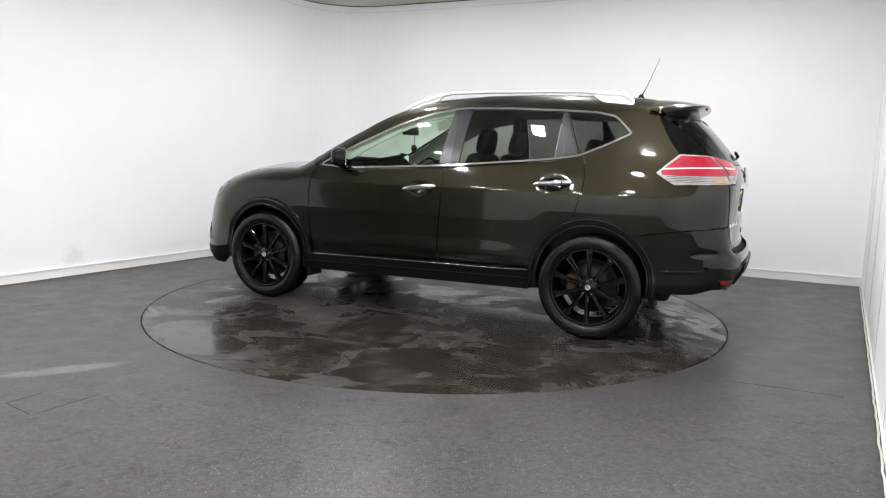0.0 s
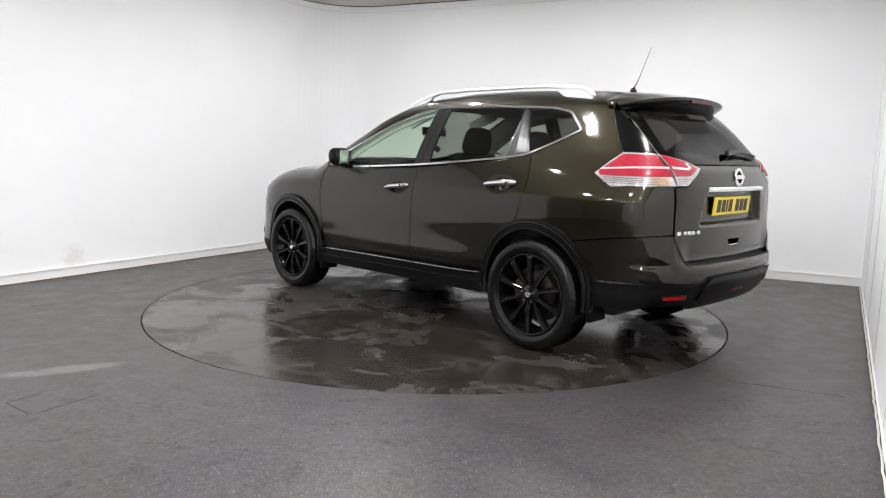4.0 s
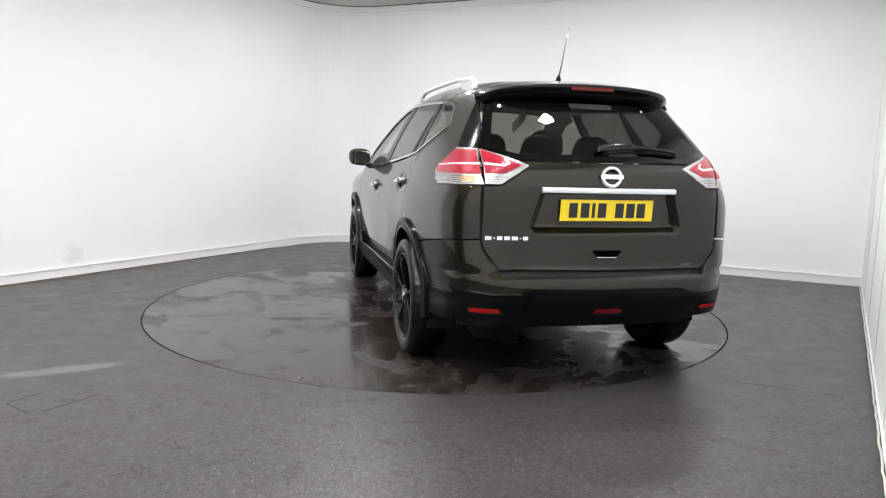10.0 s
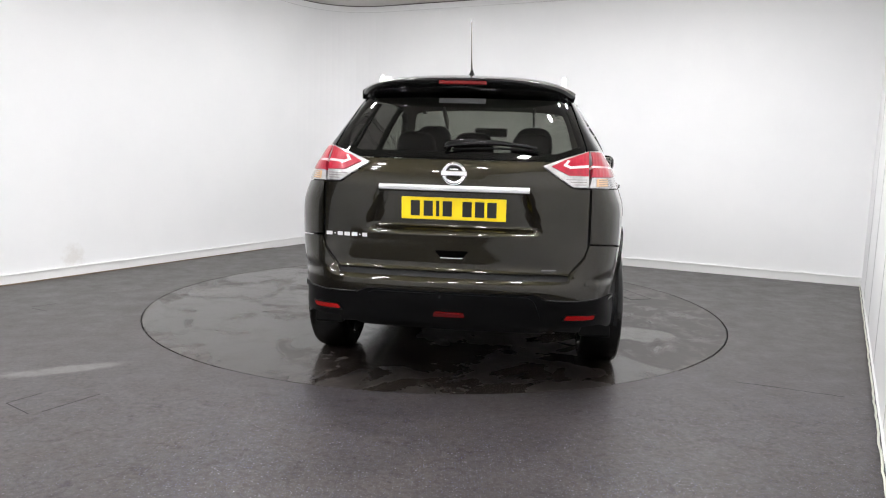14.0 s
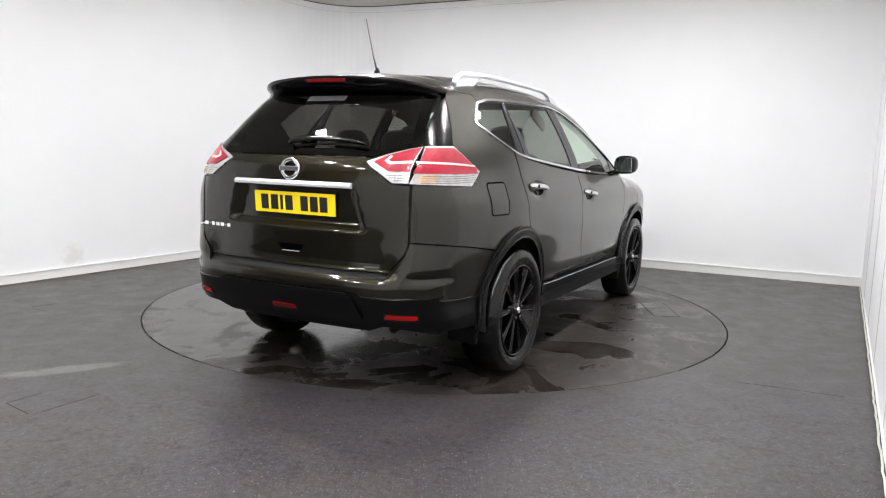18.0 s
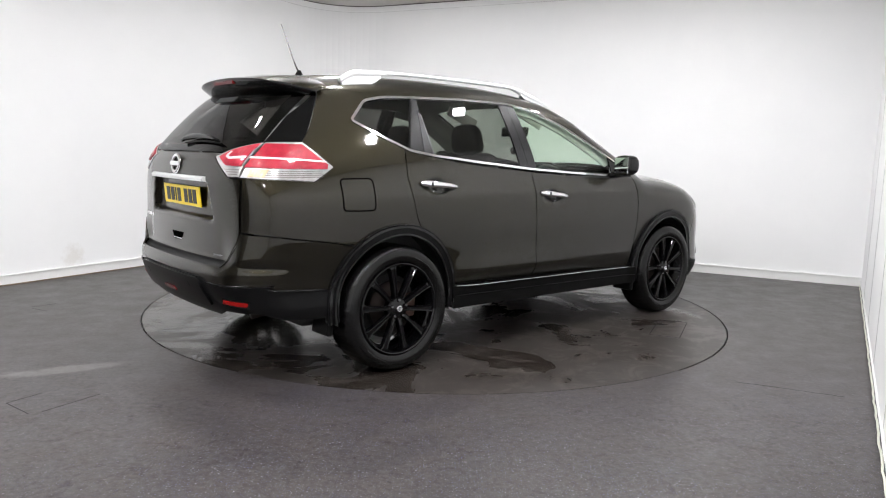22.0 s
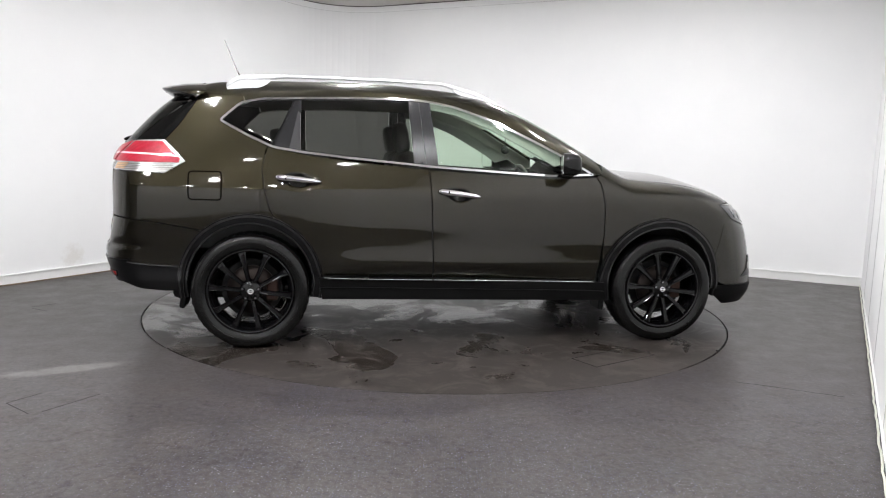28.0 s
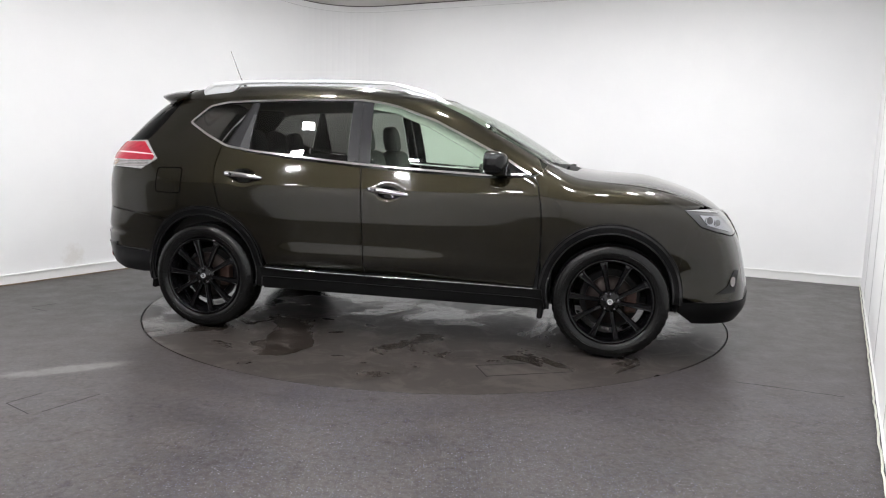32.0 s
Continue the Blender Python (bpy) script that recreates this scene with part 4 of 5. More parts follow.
def build_tail():
    wrap = Round(-0.05)
    hatch = [(-0.664, 1.075), (-0.666, 0.79), (-0.652, 0.745), (-0.572, 0.647), (0.572, 0.647), (0.652, 0.745), (0.666, 0.79), (0.664, 1.075), (0.576, 1.078), (0.430, 1.178),
             (0.50, 1.203), (-0.50, 1.203), (-0.430, 1.178), (-0.576, 1.078)]
    hatch_ob = panel("tailgate", TAIL, inset(resample(hatch, 0.02), 0.005), PAINT, car, step=0.022, label="olive metallic tailgate", both=False)[0]
    glass = rounded([(-0.50, 1.206), (0.50, 1.206), (0.645, 1.258), (0.60, 1.40), (0.545, 1.56), (-0.545, 1.56), (-0.60, 1.40), (-0.645, 1.258)], 0.02)
    panel("rear_window", TAIL, glass, HATCH_GLASS, car, step=0.04, lift=-0.002, thick=0.004, label="dark tinted rear window", both=False)
    rim_in = inset(resample(glass, 0.03), 0.035)
    panel("window_border", TAIL, glass, GLOSSBLACK, car, holes=[rim_in], step=0.03, lift=-0.005, thick=0.002, label="black printed glass border", both=False)
    # gloss black strip between rear window and quarter panel
    strip = np.concatenate([on(SIDE, (-0.514, 1.268), (-0.45, 1.347), (-0.388, 1.45), (-0.33, 1.552)), on(TAIL, (-0.548, 1.56), (-0.603, 1.40), (-0.648, 1.26))])
    panel("tail_trim", wrap, wrap.to2(strip), TRIM_BLACK, car, step=0.025, label="gloss black tailgate edge trim")
    # tail lamps: outer unit on the flank, inner unit on the tailgate
    def lamp_piece(name, chart, pts, material, lift, label=""):
        q = chart.to2(pts) if hasattr(chart, "to2") else np.array(pts)
        return panel(name, chart, q, material, car, step=0.02, lift=lift, thick=0.02, label=label)
    base_o = np.concatenate([on(SIDE, (-0.514, 1.264), (-0.45, 1.205), (-0.384, 1.140), (-0.505, 1.066), (-0.60, 1.072)), on(TAIL, (-0.655, 1.080), (-0.655, 1.257))])
    lamp_piece("tail_lamp", wrap, base_o, CLEAR, 0.003, "clear outer tail lamp")
    red_o = np.concatenate([on(SIDE, (-0.522, 1.250), (-0.457, 1.192), (-0.412, 1.150), (-0.420, 1.128), (-0.60, 1.126)), on(TAIL, (-0.662, 1.130), (-0.662, 1.248))])
    lamp_piece("red_lens", wrap, red_o, RED, 0.009, "red upper lens of the tail lamp")
    amber = on(TAIL, (-0.748, 1.082), (-0.690, 1.085), (-0.690, 1.122), (-0.748, 1.121))
    lamp_piece("indicator", wrap, amber, AMBER, 0.006, "pale amber indicator lens")
    for k in range(4):
        z0 = 1.083 + 0.010 * k
        rib = np.concatenate([on(SIDE, (-0.45, z0 + 0.004), (-0.60, z0)), on(TAIL, (-0.70, z0), (-0.70, z0 + 0.003)), on(SIDE, (-0.60, z0 + 0.003), (-0.45, z0 + 0.007))])
        lamp_piece("lamp_rib", wrap, rib, LAMP_RIB, 0.0072, "fine rib in the lens")
    band = np.concatenate([on(SIDE, (-0.418, 1.160), (-0.60, 1.169)), on(TAIL, (-0.66, 1.172), (-0.66, 1.182)), on(SIDE, (-0.60, 1.178), (-0.425, 1.168))])
    lamp_piece("light_guide", wrap, band, GUIDE, 0.0105, "pale light guide in the tail lamp")
    lamp_piece("tail_lamp", TAIL, [(-0.652, 1.256), (-0.652, 1.082), (-0.577, 1.082), (-0.430, 1.179), (-0.52, 1.214)], CLEAR, 0.003, "clear inner tail lamp")
    lamp_piece("red_lens", TAIL, [(-0.648, 1.249), (-0.648, 1.134), (-0.555, 1.136), (-0.470, 1.176), (-0.53, 1.206)], RED, 0.009, "red upper lens of the tail lamp")
    lamp_piece("light_guide", TAIL, [(-0.645, 1.172), (-0.558, 1.166), (-0.525, 1.180), (-0.545, 1.206), (-0.556, 1.203), (-0.543, 1.184), (-0.562, 1.177), (-0.645, 1.184)], GUIDE, 0.0105, "pale light guide in the tail lamp")
    for k in range(3):
        z0 = 1.092 + 0.012 * k
        lamp_piece("lamp_rib", TAIL, [(-0.640, z0), (-0.585 + 0.02 * k, z0), (-0.582 + 0.02 * k, z0 + 0.003), (-0.640, z0 + 0.003)], LAMP_RIB, 0.0055, "fine rib in the lens")
    # bright bar, plate, grip, round badge, lettering bars
    ys = np.linspace(-0.37, 0.37, 25)
    p = TAIL.to3(np.stack([ys, np.full(25, 1.072)], -1))
    vs, fs = [], []
    for x, y, z in p:
        for dx, dz in ((0.01, 0.010), (-0.012, 0.006), (-0.022, -0.004), (-0.020, -0.017), (0.0, -0.021)):
            vs.append((x + dx, y, z + dz - 0.006))
    for i in range(24):
        for k in range(5):
            fs.append((i * 5 + k, i * 5 + (k + 1) % 5, (i + 1) * 5 + (k + 1) % 5, (i + 1) * 5 + k))
    fs += [(4, 3, 2, 1, 0), tuple(range(120, 125))]
    part("chrome_bar", vs, fs, SILVER, car, "bright bar above the number plate", smooth=False)
    plate = new("number_plate")
    plate.parent = car
    return hatch_ob, plate


def build_upper():
    arc = Arc(1.0)
    # roof with its side rails and windscreen pillars in one sheet
    right = on(SIDE, (-0.325, 1.558), (-0.20, 1.562), (-0.06, 1.557), (-0.05, 1.518), (0.06, 1.538), (0.238, 1.548), (0.65, 1.563), (1.038, 1.563), (1.17, 1.548), (1.288, 1.524), (1.548, 1.438), (1.813, 1.313), (2.03, 1.205), (2.19, 1.112), (2.26, 1.13))
    r2 = arc.to2(right)
    pillar = arc.to2(on(TOP, (2.225, -0.730), (2.0, -0.700), (1.75, -0.652), (1.52, -0.595)))
    head = arc.to2(on(TOP, (1.56, -0.35), (1.575, 0.0)))
    rear = arc.to2(on(TOP, (-0.43, 0.0), (-0.42, -0.3), (-0.37, -0.5)))
    half = np.concatenate([rear, r2, pillar, head[:1]])
    mirrored = np.stack([half[:, 0], math.pi * 0.7 - half[:, 1]], -1)[::-1]
    outline = np.concatenate([half, head[1:], mirrored[:-1]])
    panel("headlining", arc, inset(resample(outline, 0.03), 0.006), LINER, car, step=0.05, lift=-0.022, thick=0.004, label="pale headlining", both=False)
    panel("roof", arc, outline, PAINT, car, step=0.03, label="olive metallic roof with windscreen pillars", both=False)
    inner = on(TOP, (2.215, -0.725), (2.0, -0.695), (1.75, -0.647), (1.525, -0.590), (1.565, -0.35), (1.58, 0), (1.565, 0.35), (1.525, 0.590), (1.75, 0.647), (2.0, 0.695), (2.215, 0.725), (2.36, 0.45), (2.43, 0.0), (2.36, -0.45))
    panel("windscreen", TOP, inner[:, :2], SCREEN, car, step=0.05, lift=-0.003, thick=0.004, label="clear curved windscreen", both=False)
    cowl = [(2.22, -0.725), (2.37, -0.452), (2.437, 0.0), (2.37, 0.452), (2.22, 0.725), (2.27, 0.69), (2.46, 0.47), (2.50, 0), (2.46, -0.47), (2.27, -0.69)]
    panel("cowl", TOP, cowl, CLAD, car, step=0.05, lift=-0.004, label="black cowl below the windscreen", both=False)
    bonnet = rounded([(2.28, -0.69), (2.465, -0.47), (2.505, 0), (2.465, 0.47), (2.28, 0.69), (2.6, 0.73), (3.1, 0.71), (3.25, 0.675), (3.37, 0.56), (3.46, 0.30), (3.485, 0), (3.46, -0.30), (3.37, -0.56), (3.25, -0.675), (3.1, -0.71), (2.6, -0.73)], 0.03)
    panel("bonnet", TOP, bonnet, PAINT, car, step=0.035, label="olive metallic bonnet", both=False)
    # front wing
    side_arc = Arc(0.62)
    wing = np.concatenate([on(SIDE, (2.26, 1.128), (2.209, 1.098), (2.238, 1.06), (2.266, 0.896), (2.272, 0.72), (2.265, 0.60)), on(SIDE, *arch(2.695, 0.418, 168, 20, 16)),
                           on(SIDE, (3.12, 0.70), (3.135, 0.80), (3.205, 0.832), (3.104, 0.932), (3.20, 0.938)), on(TOP, (3.24, -0.685), (3.10, -0.715), (2.6, -0.735), (2.29, -0.698))])
    panel("front_wing", side_arc, inset(resample(side_arc.to2(wing), 0.02), 0.001), PAINT, car, step=0.026, label="olive metallic front wing")
    # flanges below the joints of the nose
    panel("wing_flange", SIDE, [(3.05, 0.56), (3.20, 0.50), (3.24, 0.80), (3.12, 0.92), (3.05, 0.88)], PAINT, car, step=0.03, lift=-0.003, thick=0.002, label="olive flange between wing and bumper")
    panel("bonnet_flange", TOP, [(2.24, -0.62), (2.62, -0.69), (3.1, -0.67), (3.26, -0.63), (3.24, -0.71), (3.1, -0.75), (2.62, -0.77), (2.24, -0.73)], PAINT, car, step=0.03, lift=-0.004, thick=0.002, label="olive flange beside the bonnet")
    # nose
    wrap = Round(2.6)
    lamp = np.concatenate([on(SIDE, (3.108, 0.930), (3.209, 0.836), (3.29, 0.810)), on(NOSE, (-0.66, 0.775), (-0.45, 0.785), (-0.41, 0.86), (-0.50, 0.915)), on(SIDE, (3.27, 0.935))])
    l2 = wrap.to2(lamp)
    panel("headlight", wrap, l2, HEADLAMP, car, step=0.025, lift=0.002, label="dark swept-back headlight")
    core = np.concatenate([on(SIDE, (3.20, 0.900), (3.245, 0.842), (3.30, 0.826)), on(NOSE, (-0.66, 0.795), (-0.52, 0.800), (-0.52, 0.88))])
    panel("headlight_reflector", wrap, wrap.to2(core), BEAM, car, step=0.025, lift=0.004, label="bright headlight reflector")
    for cx, cz, r in ((3.262, 0.868, 0.026), (3.315, 0.852, 0.022)):
        bowl = lambda k: np.array([(cx + k * r * math.cos(a), cz + k * r * math.sin(a)) for a in np.linspace(0, 2 * math.pi, 24, endpoint=False)])
        panel("lamp_bowl", SIDE, bowl(1.0), BEAM, car, holes=[bowl(0.80)], step=0.01, lift=0.0065, thick=0.003, label="chrome ring round the headlight lens")
        panel("lamp_lens", SIDE, bowl(0.74), HEADLAMP, car, step=0.01, lift=0.0060, thick=0.003, label="dark projector lens")
    edge = np.concatenate([on(SIDE, (3.112, 0.928), (3.20, 0.921)), on(NOSE, (-0.62, 0.905), (-0.62, 0.915)), on(SIDE, (3.20, 0.929))])
    panel("headlight_strip", wrap, wrap.to2(edge), CLEAR, car, step=0.02, lift=0.006, label="pale daytime light strip")
    half = np.concatenate([wrap.to2(on(SIDE, *arch(2.695, 0.418, 19, 2, 3))), wrap.to2(on(SIDE, (3.20, 0.375), (3.35, 0.375))), wrap.to2(on(NOSE, (-0.60, 0.375), (-0.45, 0.40), (0, 0.40)))])
    up = np.concatenate([wrap.to2(on(SIDE, (3.124, 0.697), (3.139, 0.797), (3.21, 0.829), (3.29, 0.803))), wrap.to2(on(NOSE, (-0.66, 0.768), (-0.445, 0.778), (-0.405, 0.86), (-0.3, 0.70), (0, 0.68)))])
    neg = lambda a: np.stack([-a[:, 0], a[:, 1]], -1)
    outline = np.concatenate([half, neg(half)[::-1][1:], neg(up), up[::-1][1:]])
    panel("front_bumper", wrap, outline, PAINT, car, step=0.03, label="olive metallic front bumper", both=False)
    low = np.concatenate([wrap.to2(on(SIDE, *arch(2.695, 0.418, 1.5, -12, 2))), wrap.to2(on(SIDE, (3.20, 0.24), (3.35, 0.235))), wrap.to2(on(NOSE, (-0.60, 0.235), (0, 0.23)))])
    top = np.concatenate([wrap.to2(on(SIDE, (3.113, 0.372), (3.20, 0.372), (3.35, 0.372))), wrap.to2(on(NOSE, (-0.60, 0.372), (-0.45, 0.397), (0, 0.397)))])
    panel("front_cladding", wrap, np.concatenate([low, neg(low)[::-1][1:], neg(top), top[::-1][1:]]), CLAD, car, step=0.035, lift=0.004, label="black plastic front lip", both=False)
    grille = rounded([(-0.39, 0.86), (-0.29, 0.69), (0.29, 0.69), (0.39, 0.86), (0.35, 0.925), (-0.35, 0.925)], 0.02)
    panel("grille", NOSE, grille, GLOSSBLACK, car, step=0.04, lift=-0.02, label="black front grille", both=False)
    for s in (-1, 1):
        vee = [(s * 0.37, 0.90), (s * 0.20, 0.69), (s * 0.16, 0.69), (s * 0.32, 0.91)]
        panel("grille_bar", NOSE, vee, CHROME, car, step=0.03, lift=0.01, thick=0.03, label="chrome grille bar", both=False)
    panel("fog_recess", SIDE, rounded([(3.33, 0.425), (3.45, 0.43), (3.475, 0.565), (3.44, 0.565), (3.40, 0.47)], 0.01), GLOSSBLACK, car, step=0.02, lift=0.005, label="black fog lamp recess")
    fog = [(3.432 + 0.016 * math.cos(a), 0.497 + 0.030 * math.sin(a)) for a in np.linspace(0, 2 * math.pi, 20, endpoint=False)]
    panel("front_fog_lamp", SIDE, fog, LAMP_RIB, car, step=0.015, lift=0.009, label="small round front fog lamp")


build_flanks()
hatch, plate = build_tail()
build_upper()


# ---- spoiler ----
def spoiler():
    vs, fs, rows = [], [], 61
    for i in range(rows):
        # the trailing edge sweeps forward to the flanks, where the wing runs out
        y = -0.59 + 1.18 * i / (rows - 1)
        f = abs(y) / 0.59
        root_x, roof = -0.345 + 0.065 * f ** 4, float(ZT(-0.345)) - 0.033 * f * f - 0.052 * f ** 6
        chord = 0.235 * (1 - 0.90 * f ** 6)
        tip_x, tip_z = -0.385 - chord + 0.05 * f * f, 1.618 - 0.040 * f * f - 0.030 * f ** 8
        under = 1.530 - 0.010 * f * f
        sec = [(root_x, roof + 0.002), (-0.385 - 0.3 * chord + 0.03 * f ** 4, roof * 0.7 + tip_z * 0.3 + 0.004), (-0.385 - 0.7 * chord + 0.04 * f ** 4, roof * 0.25 + tip_z * 0.75 + 0.004), (tip_x, tip_z), (tip_x - 0.004, tip_z - 0.010), (tip_x + 0.010, tip_z - 0.024),
               (tip_x + 0.3 * chord, under + 0.3 * (tip_z - 0.03 - under)), (-0.385 - 0.35 * chord, under - 0.004), (-0.40, under)]
        vs += [(x, y * (0.985 if k > 4 else 1), z) for k, (x, z) in enumerate(sec)]
    n = 9
    for i in range(rows - 1):
        for k in range(n - 1):
            fs.append((i * n + k, (i + 1) * n + k, (i + 1) * n + k + 1, i * n + k + 1))
    top = [f for f in fs if f[0] % n < 3]
    top += [tuple(range(n)), tuple(range((rows - 1) * n, rows * n))[::-1]]
    low = [f for f in fs if f[0] % n >= 3]
    part("spoiler", vs, top, PAINT, car, "olive roof spoiler")
    part("spoiler_underside", vs, low, GLOSSBLACK, car, "black underside of the spoiler")
    bm = shifted(box(-0.012, 0.012, -0.125, 0.125, -0.010, 0.010, 0.004), pose(-0.608, 0, 1.594))
    bm_part("brake_light", bm, BRAKE_RED, car, "red high brake light")


spoiler()


# ---- roof rails, aerial ----
def rails():
    for s in (-1, 1):
        xs = np.linspace(-0.17, 1.62, 60)
        y = s * (0.540 - 0.02 * np.clip((0.2 - xs), 0, 1))
        base = TOP.to3(np.stack([xs, y], -1))[:, 2]
        crest = np.interp(xs, [-0.17, -0.14, -0.095, 0.119, 0.4, 0.9, 1.2, 1.314, 1.445, 1.553, 1.62], [1.632, 1.655, 1.684, 1.696, 1.701, 1.701, 1.694, 1.673, 1.640, 1.592, 1.555])
        rise = np.maximum(crest - base, 0.006)
        k = sstep(xs, 0.06, 0.2) * (1 - sstep(xs, 1.22, 1.36))
        thick = np.minimum(rise, 0.036) * (1 - k) + 0.021 * k
        vs, fs = [], []
        for x, yy, b, r, t in zip(xs, y, base, rise, thick):
            for dy, dz in ((-0.013, 0.0), (-0.014, 0.6), (-0.008, 1.0), (0.008, 1.0), (0.014, 0.6), (0.013, 0.0)):
                vs.append((x, yy + dy, b + r - t + t * dz))
        for i in range(len(xs) - 1):
            for j in range(6):
                fs.append((i * 6 + j, i * 6 + (j + 1) % 6, (i + 1) * 6 + (j + 1) % 6, (i + 1) * 6 + j))
        fs += [tuple(range(6))[::-1], tuple(range(len(vs) - 6, len(vs)))]
        part("roof_rail", vs, fs, SILVER, car, "silver roof rail")
        # solid feet that carry the two ends
        for x0, x1 in ((-0.165, 0.10), (1.29, 1.60)):
            vs, fs = [], []
            px = np.linspace(x0, x1, 12)
            for x, b, c in zip(px, np.interp(px, xs, base), np.interp(px, xs, base + rise - thick)):
                yy = float(np.interp(x, xs, y))
                # the inner end slopes up to the bar
                slope = (x - (x1 - 0.06)) / 0.06 if x0 < 0 else ((x0 + 0.08) - x) / 0.08
                b = b + (c - b) * min(max(slope, 0.0), 1.0)
                vs += [(x, yy - 0.015, b - 0.01), (x, yy - 0.015, c + 0.002), (x, yy + 0.015, c + 0.002), (x, yy + 0.015, b - 0.01)]
            for i in range(11):
                for j in range(4):
                    fs.append((i * 4 + j, i * 4 + (j + 1) % 4, i * 4 + 4 + (j + 1) % 4, i * 4 + 4 + j))
            fs += [(3, 2, 1, 0), (44, 45, 46, 47)]
            part("rail_foot", vs, fs, SILVER, car, "silver foot of the roof rail", smooth=False)
    z = float(TOP.to3(np.array([[-0.13, 0.0]]))[0, 2])
    bm = bmesh.new()
    bmesh.ops.create_cone(bm, cap_ends=True, segments=20, radius1=0.024, radius2=0.007, depth=0.045)
    shifted(bm, Matrix.Translation((-0.125, 0, z + 0.018)) @ Matrix.Diagonal((1.5, 1, 1, 1)))
    base = bm_part("aerial_base", bm, GLOSSBLACK, car, "black aerial base", smooth=True)
    vs, fs = tube([(-0.13, 0, z + 0.03), (-0.165, 0, z + 0.10), (-0.245, 0, z + 0.30)], [0.006, 0.0036, 0.0021], 8)
    part("aerial", vs, fs, LAMP_RIB, car, "thin grey whip aerial")


rails()


# ---- door mirrors, handles ----
def mirrors():
    for s in (-1, 1):
        bm = bmesh.new()
        bmesh.ops.create_uvsphere(bm, u_segments=28, v_segments=16, radius=1.0)
        for v in bm.verts:
            x, y, z = v.co
            q = lambda a, p: math.copysign(abs(a) ** p, a)
            v.co = Vector((q(x, 0.75) * 0.072 + (0.020 if x > 0 else 0), q(y, 0.7) * 0.086, q(z, 0.72) * 0.072))
            if v.co.x < -0.03:
                v.co.x = -0.03
            v.co.z += 0.15 * v.co.y * (1 if s < 0 else -1) * -0.3
        turn = 24 if s > 0 else -14
        mx, my = (1.915, 0.948) if s > 0 else (1.962, 0.970)
        shifted(bm, pose(mx, s * my, 1.178, rz=turn))
        shell = bm_part("door_mirror", bm, GLOSSBLACK, car, "black door mirror", smooth=True)
        bm = shifted(box(-0.003, 0.003, -0.070, 0.070, -0.056, 0.056, 0.002), pose(mx, s * my, 1.178, rz=turn) @ pose(-0.0285, 0, 0, rz=0))
        bm_part("mirror_glass", bm, MIRROR, shell, "mirror glass")
        bm = shifted(box(-0.035, 0.035, -0.06, 0.06, -0.018, 0.018, 0.01), pose(mx + 0.043, s * 0.885, 1.118, rx=s * 18))
        bm_part("mirror_arm", bm, GLOSSBLACK, shell)


def handles():
    for s in (-1, 1):
        for x0, z0, x1, z1 in ((0.150, 1.058, 0.425, 1.034), (1.152, 0.990, 1.425, 0.960)):
            n, vs, fs = 19, [], []
            for i in range(n):
                t = i / (n - 1)
                x, z = x0 + (x1 - x0) * t, z0 + (z1 - z0) * t + 0.003 * math.sin(math.pi * t)
                # broad behind, tapering forward, with rounded ends
                w = (0.0215 - 0.0075 * t) * (1 - abs(2 * t - 1) ** 8 * 0.55)
                out = float(PLAN(x) + SEC(z)) + 0.008 + 0.024 * (1 - abs(2 * t - 1) ** 4)
                for dz, dy in ((-w, -0.011), (-w * 0.92, -0.002), (-w * 0.55, 0.003), (w * 0.25, 0.006), (w * 0.85, 0.001), (w, -0.010), (0, -0.014)):
                    vs.append((x, s * (out + dy), z + dz))
            for i in range(n - 1):
                for j in range(7):
                    fs.append((i * 7 + j, i * 7 + (j + 1) % 7, (i + 1) * 7 + (j + 1) % 7, (i + 1) * 7 + j))
            fs += [tuple(range(7))[::-1], tuple(range(len(vs) - 7, len(vs)))]
            part("door_handle", vs, fs, CHROME, car, "chrome door handle")
            bm = shifted(box(-0.004, 0.004, -0.003, 0.003, -0.010, 0.010, 0.001), pose(x0 + 0.062, s * (float(PLAN(x0) + SEC(z0)) + 0.0375), z0 - 0.004))
            bm_part("handle_button", bm, GLOSSBLACK, car, "small black key button")
            if s < 0:
                mx, mz = (x0 + x1) / 2 - 0.008, (z0 + z1) / 2 - 0.003
                oval = lambda a, c: np.array([(mx + a * math.cos(t), mz + c * math.sin(t) - 0.09 * a * math.cos(t)) for t in np.linspace(0, 2 * math.pi, 36, endpoint=False)])
                panel("handle_cup", SIDE, oval(0.090, 0.043), GLOSSBLACK, car, step=0.014, lift=0.0012, thick=0.002, label="dark cup behind the handle")
                panel("cup_rim", SIDE, oval(0.098, 0.050), PAINT, car, holes=[oval(0.091, 0.044)], step=0.008, lift=0.002, thick=0.004, label="raised rim of the handle cup")


mirrors()
handles()


# ---- tailgate details ----
LABEL_GREY = mat("dim_label", (0.035, 0.035, 0.036), rough=0.4)
STICKER = mat("grey_sticker", (0.10, 0.10, 0.10), rough=0.5)


